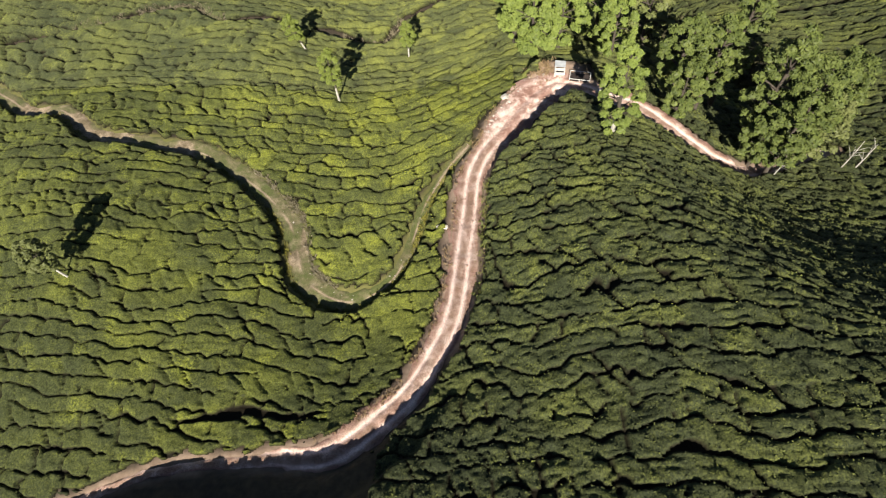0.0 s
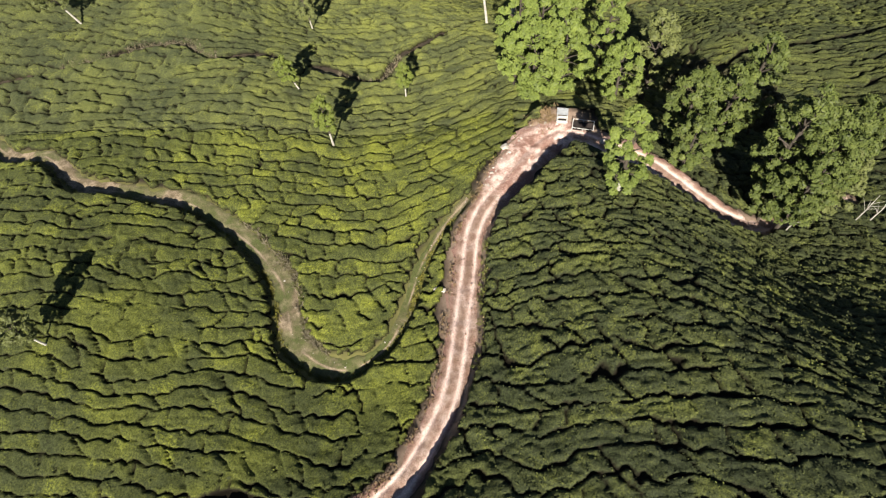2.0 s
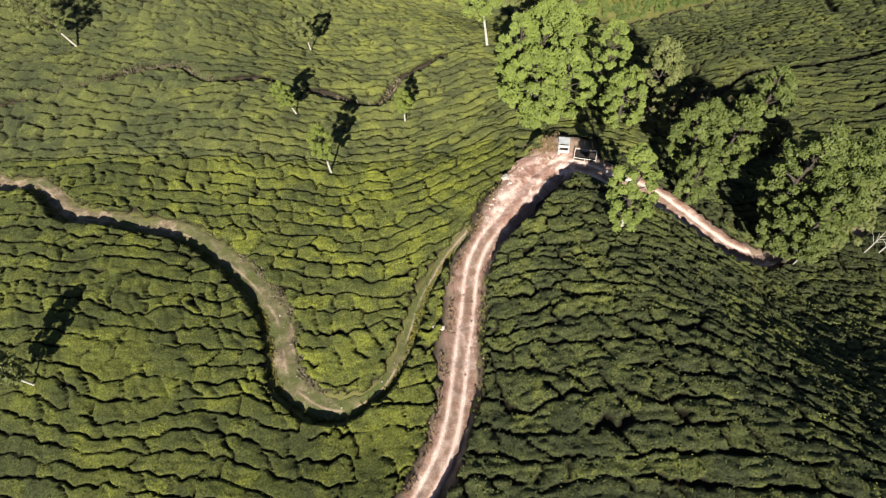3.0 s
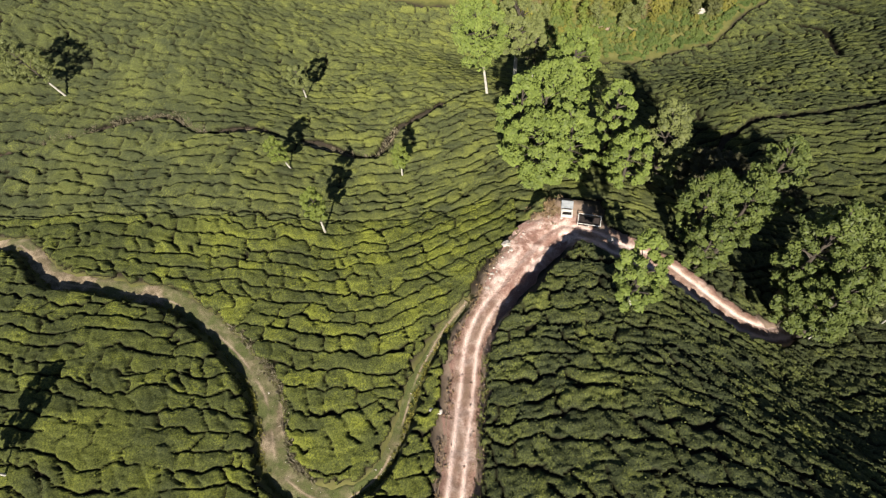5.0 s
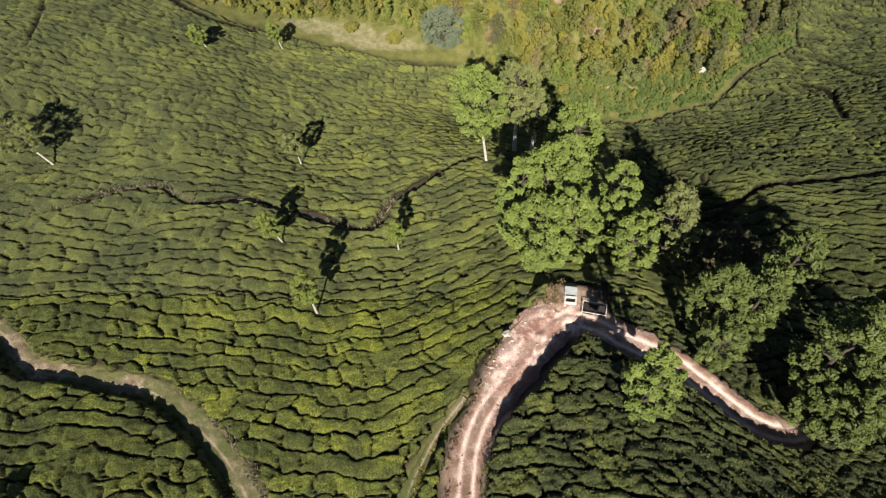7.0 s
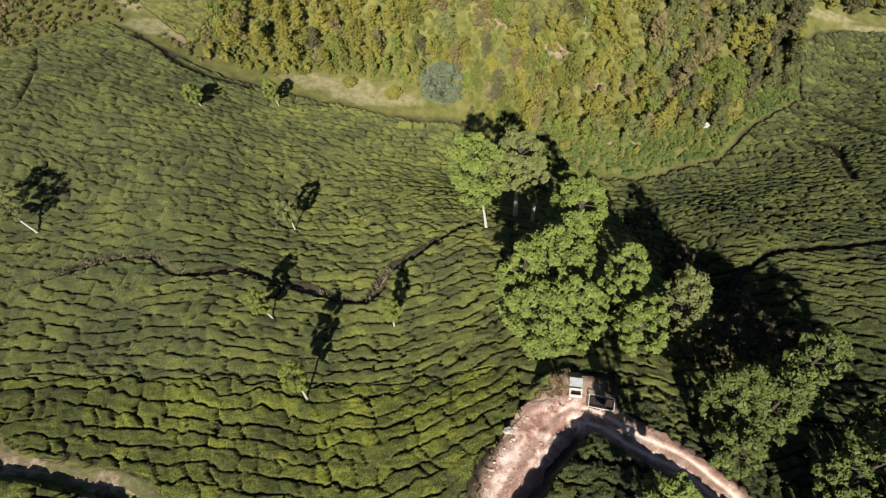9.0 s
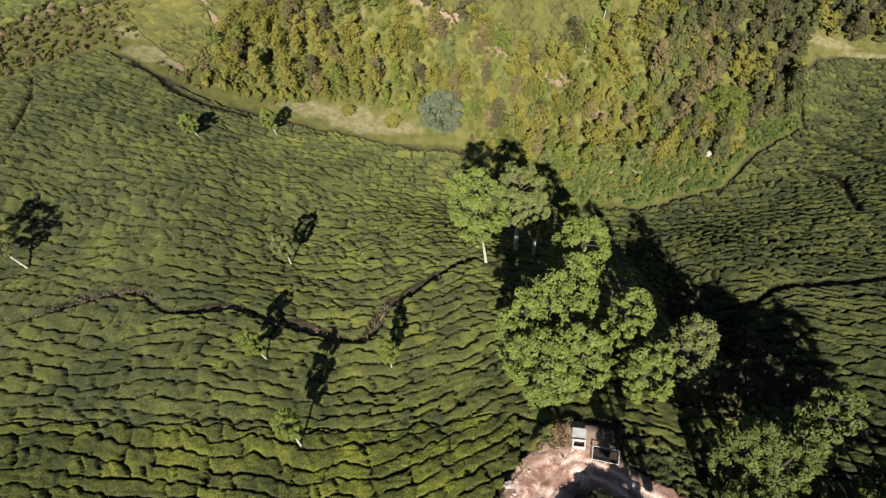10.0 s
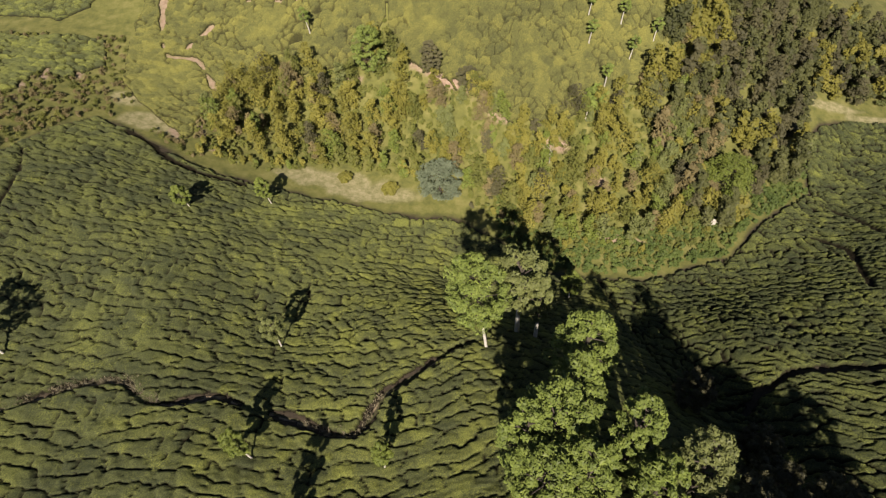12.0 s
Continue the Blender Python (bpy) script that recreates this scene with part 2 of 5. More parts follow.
PATH = rounded([(-92, 78, 1.0), (-81.7, 72.6, 1.0), (-73.5, 66.8, 1.0), (-67.0, 65.9, 0.9), (-59.1, 59.6, 1.1), (-53.0, 58.3, 1.0), (-47.7, 57.3, 1.1),
                (-42.4, 56.4, 1.2), (-37.5, 53.6, 1.1), (-32.5, 49.5, 1.1), (-28.3, 45.0, 1.2), (-25.8, 41.4, 1.3), (-24.3, 36.7, 1.3),
                (-23.1, 33.1, 1.3), (-20.2, 30.6, 1.3), (-17.1, 29.4, 1.1), (-14.2, 30.0, 1.0), (-11.4, 31.9, 1.1), (-9.7, 34.7, 1.2),
                (-8.3, 39.0, 1.1), (-7.2, 43.1, 1.0), (-5.3, 46.7, 0.9), (-3.3, 50.4, 0.8), (-0.9, 53.4, 0.8)])
LEDGE = rounded([(-84, 84, 0.5), (-73.7, 88.4, 0.5), (-69.4, 90.3, 0.5), (-64.1, 92.7, 0.5), (-58.6, 95.1, 0.6), (-52.7, 95.5, 0.6), (-49.6, 92.9, 0.5),
                 (-44.7, 91.8, 0.5), (-38.9, 93.6, 0.5), (-33.2, 92.1, 0.5), (-26.5, 90.3, 0.6), (-21.8, 88.8, 0.6), (-18.1, 87.8, 0.6),
                 (-15.9, 89.0, 0.6), (-13.1, 95.0, 0.5), (-10.4, 97.4, 0.5), (-6.5, 100.6, 0.5), (-2.6, 104.1, 0.5), (1.5, 106.7, 0.5)])
LEDGE_EAST = rounded([(49, 98, 0.1), (52.8, 101.8, 0.2), (60.5, 104.5, 0.25), (66.9, 104.4, 0.25), (73.0, 103.6, 0.2), (84, 104, 0.1)])
# lower edge of the tea gardens towards the valley floor: x, y
EDGE = np.array([(-260, 120), (-100, 140), (-94, 147), (-90, 158), (-85, 166), (-75, 163.5), (-67, 158.5), (-57, 155), (-50, 154.5), (-36.5, 153), (-24, 152), (-13.6, 150.4),
                 (-3, 151.6), (8, 147), (17, 138), (25.8, 138.5), (41.8, 138.2), (50.4, 140.8), (63.3, 144.6), (73.8, 156), (92, 168.5), (98, 188), (106, 198), (115, 201.4), (150, 205), (260, 230)])


def with_height(line, lower):
    z = land(line[:, 0], line[:, 1])
    k = np.ones(9) / 9
    z = np.convolve(np.pad(z, 4, mode="edge"), k, mode="valid") - lower
    run = np.concatenate([[0], np.cumsum(np.hypot(*np.diff(line[:, :2], axis=0).T))])
    return np.column_stack([line, z, run])


ROAD[:, 1] += 0.9 * (1 - step(-22, -13, ROAD[:, 0]))
# lower bend narrowed to its sunlit strip; dark soil beyond paints the shade
ROAD[:, 2] *= (0.45 + 0.55 * step(-30, -12, ROAD[:, 0])) * (1 - 0.45 * step(37, 42, ROAD[:, 0]))
ROAD[:, 2] *= np.where((ROAD[:, 0] > 3) & (ROAD[:, 0] < 15), 1.05, 0.86)
LEDGE[:, 2] *= 0.5
PATH[:, 2] *= np.where(PATH[:, 0] > -14, 0.70, 1.30)
ROAD[:, 2] *= np.where(ROAD[:, 0] > 17, 1.35, 1.0)
ROAD, PATH, LEDGE = with_height(ROAD, 0.45 + 0.6 * step(48, 55, ROAD[:, 1]) * (1 - step(14, 19, ROAD[:, 0]))), with_height(PATH, 0.6), with_height(LEDGE, 0.6)
LEDGE_EAST = with_height(LEDGE_EAST, 0.8)
YARD = float(np.interp(12.4, ROAD[60:110, 0], ROAD[60:110, 3]))


def terrain(x, y):
    """Height of the ground with the tracks cut in, and the clearance to each track's edge."""
    z = land(x, y)
    gaps, runs = [], []
    for line, bank in ((LEDGE, 0.5), (PATH, 0.5), (ROAD, 0.7), (LEDGE_EAST, 0.5)):
        d, (half, zc, run) = near_line(x, y, line)
        wob = 0.35 * (grain(x, y, 2.1, 5) - 0.5) + 0.25 * (grain(x, y, 0.8, 6) - 0.5)
        w = 1 - step(half + 0.15, half + 0.15 + bank, d + wob)
        z = z * (1 - w) + zc * w
        gaps.append(d + 1.3 * wob - half)
        runs.append(run)
    # the yard is built out level behind the bend
    w = 1 - step(0.85, 1.15, np.hypot((x - 13.2) / 4.9, (y - 65.8) / 3.7) + 0.25 * (grain(x, y, 1.9, 9) - 0.5))
    z = np.where(gaps[2] < 0.3, z, z * (1 - w) + YARD * w)
    return z, gaps, runs


def inside(x, y, poly):
    x, y = x + 2.4 * (grain(x, y, 4.0, 91) - 0.5), y + 2.4 * (grain(x, y, 4.0, 92) - 0.5)
    r = np.zeros(x.shape, dtype=bool)
    for (ax, ay), (bx, by) in zip(poly, poly[1:] + poly[:1]):
        c = ((ay > y) != (by > y)) & (x < (bx - ax) * (y - ay) / (by - ay + 1e-9) + ax)
        r ^= c
    return r


FAR_PLOT = [(-17.8, 232), (64, 232), (58, 212), (55, 199), (56.5, 190), (49, 187), (40, 183.7), (35, 178), (28, 178.4), (19, 174.6), (12.6, 175.6), (2, 181.5), (-6.4, 185), (-12.8, 189.2), (-17.9, 191)]
LEFT_PLOT = [(-88, 232), (-18, 232), (-18, 200), (-25.5, 189.6), (-40.7, 189.7), (-51, 187), (-60.6, 183.4), (-65.3, 173.3), (-65, 165), (-70, 168), (-79, 174.4), (-84.7, 182), (-86.5, 193)]
CORNER_PLOT = [(-150, 190), (-120, 197), (-110.7, 196), (-103, 198), (-92.8, 195.3), (-89, 185), (-94, 179.5), (-102, 178.6), (-103, 172), (-106, 166), (-150, 168)]
END_PLOT = [(-160, 212), (-126, 208), (-117, 206), (-107, 204.4), (-101, 210), (-100, 232), (-160, 232)]


# ---- mesh helpers ----
def mesh_of(name, verts, faces, material, smooth=True):
    me = bpy.data.meshes.new(name)
    verts, faces = np.asarray(verts, dtype=np.float32), np.asarray(faces, dtype=np.int32)
    me.vertices.add(len(verts))
    me.vertices.foreach_set("co", verts.ravel())
    k = faces.shape[1]
    me.loops.add(faces.size)
    me.loops.foreach_set("vertex_index", faces.ravel())
    me.polygons.add(len(faces))
    me.polygons.foreach_set("loop_start", np.arange(len(faces), dtype=np.int32) * k)
    me.polygons.foreach_set("loop_total", np.full(len(faces), k, dtype=np.int32))
    me.polygons.foreach_set("use_smooth", np.full(len(faces), smooth))
    me.materials.append(material)
    me.update(calc_edges=True)
    return me


def grid_faces(nx, ny):
    i, j = np.meshgrid(np.arange(nx - 1), np.arange(ny - 1), indexing="ij")
    a = (i * ny + j).ravel()
    return np.column_stack([a, a + ny, a + ny + 1, a + 1])


def part(name, me, parent, label=""):
    ob = new(name, me)
    ob.parent = parent
    if label:
        tagged(ob, label)
    return ob


def spread(a, b, fine, far):
    """Grid lines: fine from a to b, widening out to far."""
    mid = np.arange(a, b + fine / 2, fine)
    out, s, v = [], fine, 0.0
    while v < far:
        s *= 1.22
        v += s
        out.append(v)
    return np.concatenate([a - np.array(out[::-1]), mid, b + np.array(out)])


# ---- the ground, one sheet to the horizon ----
def ground_material():
    m, n, l, p = tree_of("ground_soil_and_grass")
    at = n.new("ShaderNodeAttribute")
    at.attribute_name = "cover"
    sp = n.new("ShaderNodeSeparateColor")
    l.new(at.outputs["Color"], sp.inputs[0])
    soil = ramp(n, l, noise_node(n, l, 1.2, 5.0), [(0.3, (0.030, 0.024, 0.016)), (0.7, (0.075, 0.055, 0.035))])
    grass = ramp(n, l, noise_node(n, l, 0.35, 6.0, 0.65), [(0.3, (0.09, 0.098, 0.026)), (0.5, (0.165, 0.168, 0.044)), (0.72, (0.25, 0.23, 0.08))])
    sand = ramp(n, l, noise_node(n, l, 0.7, 6.0, 0.7), [(0.35, (0.18, 0.175, 0.07)), (0.55, (0.32, 0.29, 0.15)), (0.75, (0.44, 0.38, 0.24))])
    clay = ramp(n, l, noise_node(n, l, 0.9, 6.0, 0.7), [(0.3, (0.24, 0.16, 0.11)), (0.7, (0.46, 0.34, 0.26))])
    c = mix(n, l, sp.outputs[0], soil, grass)
    c = mix(n, l, sp.outputs[1], c, sand)
    c = mix(n, l, sp.outputs[2], c, clay)
    l.new(c, p.inputs["Base Color"])
    p.inputs["Roughness"].default_value = 0.95
    bump(n, l, p, noise_node(n, l, 4.0, 6.0, 0.7), 0.8, 0.12)
    return m


# worn clay tracks and banks on the opposite slope: x, y and half width
CLAY_LINES = [(rounded([(a, b) for a, b in p]), w) for p, w in (
    (((-82, 218), (-80, 203), (-79.7, 200.4), (-77.0, 193.7), (-74.0, 193.0), (-68.9, 192.4), (-66.3, 188.8), (-63.4, 183.8)), 0.45),
    (((-74.0, 193.0), (-70.1, 199.5), (-66.5, 203.0)), 0.30),
    (((-64.7, 170.3), (-62.8, 167.7), (-58.7, 163.8)), 1.3),
    (((-69.5, 167.5), (-68.0, 164.9)), 0.9),
    (((-101.0, 181.0), (-100.7, 177.4)), 1.3), (((-94.5, 181.6), (-93.6, 179.6)), 0.9),
    (((-106, 164), (-101.6, 167.7), (-98.8, 170.0)), 1.1), (((-101.6, 167.7), (-103.9, 174.4)), 0.7),
    (((-57, 209.5), (-50, 208.5), (-43, 207.3)), 0.9), (((-48, 186.5), (-44, 187.8), (-40, 186.0)), 0.6), (((-55, 186), (-52, 184)), 0.9),
    (((-12.4, 188.5), (-8.5, 186.4), (-2.1, 184.7), (4.9, 179.3), (12.6, 175.4)), 1.3))]


def cover(x, y, gaps):
    """Grass, sand and clay shares of the ground."""
    edge = np.interp(x, EDGE[:, 0], EDGE[:, 1])
    n1, n2 = grain(x, y, 9, 11), grain(x, y, 3.2, 12)
    grass = step(-1.0, 1.0, y - edge + 2 * (n2 - 0.5))
    grass = np.maximum(grass, step(60, 90, np.hypot(x, y - 90) - 110))
    grass = np.maximum(grass, 0.8 * (1 - step(0.2, 0.8, gaps[1])))
    # pale dry strips along the valley floor
    sand = np.zeros(x.shape)
    for px, py, rx, ry in ((-33, 159.5, 13, 3.4), (-22, 156.5, 12, 3.4), (-74, 168.5, 6.5, 4.0), (-81, 175, 4, 3), (97, 196, 4.5, 3.5), (113, 206.5, 11, 2.0), (128, 203, 12, 2.2)):
        d = np.hypot((x - px) / rx, (y - py) / ry) + 0.5 * (n2 - 0.5)
        sand = np.maximum(sand, 1 - step(0.75, 1.05, d))
    clay = np.zeros(x.shape)
    for px, py, rx, ry in ((0, 184, 13, 2.2), (-46, 184, 5, 1.2), (-28, 187, 4, 1.2), (22, 171, 6, 1.6), (35, 149.5, 3, 1.2), (42, 148.6, 2.5, 1.1), (34.5, 163.5, 2.0, 1.2), (12.2, 66.6, 5.6, 3.6)):
        d = np.hypot((x - px) / rx, (y - py) / ry) + 0.9 * (n2 - 0.5) + 0.4 * (n1 - 0.5)
        clay = np.maximum(clay, 1 - step(0.6, 0.9, d))
    for line, half in CLAY_LINES:
        d, _ = near_line(x, y, line)
        clay = np.maximum(clay, 0.9 - 0.9 * step(0.3 * half, 0.3 * half + 0.6, d + 1.6 * (n2 - 0.5) + 1.4 * (grain(x, y, 4.5, 14) - 0.45)))
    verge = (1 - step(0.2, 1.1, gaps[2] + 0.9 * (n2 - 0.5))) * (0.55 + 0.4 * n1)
    # clay withheld south of the lower road: dark soil paints the bank's shade
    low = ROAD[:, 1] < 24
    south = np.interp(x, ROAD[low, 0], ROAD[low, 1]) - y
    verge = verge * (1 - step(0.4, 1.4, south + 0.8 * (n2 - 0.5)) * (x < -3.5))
    # likewise inside the yard's bend, where dark soil paints the bushes' shadow
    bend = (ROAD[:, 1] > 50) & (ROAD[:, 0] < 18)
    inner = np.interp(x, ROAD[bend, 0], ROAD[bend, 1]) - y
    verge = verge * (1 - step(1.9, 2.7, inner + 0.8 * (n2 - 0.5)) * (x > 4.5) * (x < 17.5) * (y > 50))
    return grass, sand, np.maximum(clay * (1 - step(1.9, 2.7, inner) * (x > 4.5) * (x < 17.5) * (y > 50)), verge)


GX, GY = spread(-110, 130, 0.82, 2600), spread(-8, 225, 0.82, 2600)
gx, gy = np.meshgrid(GX, GY, indexing="ij")
gz, ggaps, _ = terrain(gx.ravel(), gy.ravel())
flat_x, flat_y = gx.ravel(), gy.ravel()
for g in ggaps:
    gz = gz - 0.30 * (1 - step(-0.5, -0.1, g))
gz = gz + 0.10 * (grain(flat_x, flat_y, 1.4, 3) - 0.5) + 40 * step(300, 1500, np.hypot(flat_x, flat_y - 90)) * grain(flat_x, flat_y, 400, 4)
gme = mesh_of("ground", np.column_stack([flat_x, flat_y, gz]), grid_faces(len(GX), len(GY)), ground_material())
col = gme.color_attributes.new("cover", "FLOAT_COLOR", "POINT")
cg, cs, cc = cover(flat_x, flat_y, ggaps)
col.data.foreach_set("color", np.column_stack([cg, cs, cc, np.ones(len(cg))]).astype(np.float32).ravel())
tagged(new("ground", gme), "dark soil and grass of the hillside and valley", "ground", kind="structure")


# ---- tracks ----
def dirt_material(name, pale, warm, dull, weeds):
    m, n, l, p = tree_of(name)
    a = ramp(n, l, noise_node(n, l, 0.6, 9.0, 0.70), [(0.34, tuple(0.75 * v for v in dull)), (0.43, dull), (0.52, warm), (0.60, pale)])
    at = n.new("ShaderNodeAttribute")
    at.attribute_name = "wear"
    sp = n.new("ShaderNodeSeparateColor")
    l.new(at.outputs["Color"], sp.inputs[0])
    c = mix(n, l, sp.outputs[0], a, pale)
    c = mix(n, l, sp.outputs[1], c, weeds)
    c = mix(n, l, sp.outputs[2], c, tuple(0.9 * v for v in dull))
    fine = ramp(n, l, noise_node(n, l, 7.0, 5.0, 0.75), [(0.36, (0.66, 0.63, 0.61)), (0.58, (1.22, 1.22, 1.22))])
    l.new(mix(n, l, 1.0, c, fine, "MULTIPLY"), p.inputs["Base Color"])
    p.inputs["Roughness"].default_value = 0.95
    bump(n, l, p, noise_node(n, l, 2.6, 8.0, 0.78), 0.9, 0.10)
    return m


RIGHT_SIDE = -1.0


def track(name, line, material, label, ruts, lift=0.05):
    u = np.linspace(-1, 1, 29)
    pts, wear = [], []
    d = np.gradient(line[:, :2], axis=0)
    d /= np.linalg.norm(d, axis=1)[:, None]
    fine = np.linspace(0, len(line) - 1, len(line) * 3)
    rows = np.column_stack([np.interp(fine, np.arange(len(line)), line[:, k]) for k in range(4)])
    dirs = np.column_stack([np.interp(fine, np.arange(len(line)), d[:, k]) for k in range(2)])
    for k in range(len(rows)):
        cx, cy, half, zc = rows[k]
        side = np.array([-dirs[k][1], dirs[k][0]])
        # the road's right side stops at dark soil painting shade: yard's inner bend, lowest stretch
        cut = (0.30 * np.clip((half - 2.3) / 0.5, 0, 1) + 0.42 * (1 - step(-24, -14, cx))) * ruts
        reach = (half + 0.25) * (1 - cut * (u * RIGHT_SIDE > 0))
        x, y = cx + side[0] * u * reach, cy + side[1] * u * reach
        edge = (grain(x, y, 1.3, 21) - 0.5) * 0.5 + ((grain(x, y, 2.2, 37) - 0.5) * 0.8 + (grain(x, y, 0.6, 38) - 0.5) * 0.35) * ruts
        x, y = x + side[0] * edge * np.abs(u) ** 3, y + side[1] * edge * np.abs(u) ** 3
        off = u * reach
        rut = np.zeros(len(u))
        if ruts:
            for r in (-0.76, 0.76):
                rut += np.exp(-((off - r - 0.15 * np.sin(k * 0.11)) / 0.30) ** 2)
        z = zc + lift - 0.16 * rut - 0.22 * np.abs(u) ** 6 + 0.16 * (grain(x, y, 0.9, 22) - 0.5) + 0.12 * (grain(x, y, 3.0, 23) - 0.5)
        pts.append(np.column_stack([x, y, z]))
        yard = np.clip((half - 2.2) / 0.6, 0, 1)
        weeds = np.clip((1 - 1.2 * rut) * (0.38 + 0.5 * grain(0.8 * x + 0.6 * y, 0.8 * y - 0.6 * x, 2.7, 24) + 0.5 * (grain(0.6 * x + 0.8 * y, 0.6 * y - 0.8 * x, 0.45, 34) - 0.4)) * (1 - yard), 0, 1) if ruts else 0 * u
        rut = rut * (1 - yard) + yard * step(0.5, 0.75, grain(x + 0.6 * y, 3 * (y - 0.6 * x), 2.6, 27))
        if not ruts:
            line_at = off - 0.5 * (grain(x, y, 7, 25) - 0.5)
            rut = np.exp(-(line_at / 0.13) ** 2) * step(0.25, 0.5, grain(x, y, 3.0, 28))
            yard = 0
            grassy = step(-18, -13, x)
            weeds = np.clip(0.70 + 0.3 * grassy - 1.3 * rut - (1.6 - 1.2 * grassy) * step(0.55, 0.75, grain(x, y, 4.5, 26)) + 0.5 * (grain(x, y, 0.35, 29) - 0.5) + 0.6 * (grain(x, y, 1.6, 35) - 0.5), 0, 1)
        red = np.clip(0.75 * step(0.55, 1.0, np.abs(u) + 0.5 * (grain(x, y, 1.7, 30) - 0.5)) + yard * 0.95 * step(0.32, 0.55, 0.6 * grain(x, y, 2.4, 31) + 0.4 * grain(x + y, y - x, 0.7, 32)) * step(-0.5, 0.3, u * RIGHT_SIDE), 0, 1) if ruts else 0 * u
        wear.append(np.column_stack([0.95 * rut * (0.6 + 0.6 * grain(x, y, 0.8, 36)), weeds, red, 1 + 0 * u]))
    me = mesh_of(name, np.vstack(pts), grid_faces(len(rows), len(u)), material)
    c = me.color_attributes.new("wear", "FLOAT_COLOR", "POINT")
    c.data.foreach_set("color", np.vstack(wear).astype(np.float32).ravel())
    return tagged(new(name, me), label, "road", kind="structure")


ROAD_DIRT = dirt_material("pinkish_dirt", (0.86, 0.67, 0.60), (0.61, 0.43, 0.37), (0.34, 0.19, 0.15), (0.24, 0.155, 0.11))
PATH_DIRT = dirt_material("path_earth", (0.38, 0.30, 0.21), (0.25, 0.195, 0.13), (0.17, 0.135, 0.08), (0.10, 0.118, 0.034))
track("road", ROAD, ROAD_DIRT, "rutted pinkish dirt road winding through the tea bushes", True)
track("footpath", PATH, PATH_DIRT, "narrow grassy earth footpath curving between tea bushes", False)
LEDGE_DIRT = dirt_material("ledge_soil", (0.34, 0.27, 0.18), (0.17, 0.13, 0.085), (0.075, 0.058, 0.038), (0.06, 0.062, 0.024))
track("ledge_path", LEDGE, LEDGE_DIRT, "faint trodden ledge along the hillside tea", False)


# ---- tea bushes ----
def row_phase(x, y):
    """Runs across the planting rows, in metres."""
    f = (0.09 + 0.13 * (1 - step(10, 45, y))) * np.minimum(x + 20, 0) * (1 - step(115, 145, y))
    west = np.minimum(x, np.interp(y, ROAD_X[:, 1], ROAD_X[:, 0]) - 1.5 * (y < 66))
    f = f - 0.0085 * np.clip(west + 20, 0, 26) ** 2 * step(15, 35, y) * (1 - step(120, 140, y))
    f = f + (0.0035 + 0.0150 * step(12, 38, y)) * np.clip(x - 8, 0, 32) ** 2 * (1 - step(52, 64, y))
    f = f + 0.12 * np.maximum(x - 30, 0) * step(64, 76, y)
    return y + f


# cuts through the tea: ditches, and shade of crest and trees shaped as gaps
DITCHES_AND_SHADE = [(rounded(p), w) for p, w in (([(-90.5, 147.5), (-88.1, 141.5), (-86.8, 136.0), (-86.3, 130.5)], 0.22), ([(97.5, 189), (97.0, 183), (93.5, 176), (92.3, 169.4)], 0.5), ([(-77, 162.6), (-72, 160.6), (-66, 155.2), (-61, 153.4)], 0.8), ([(-60, 153), (-50, 152.0)], 0.5), ([(92.7, 163.3), (97.4, 155.6), (99.2, 144.5)], 0.55), ([(84.0, 148.8), (86.8, 145.2), (87.7, 140.2), (84.1, 126.6)], 0.65))]


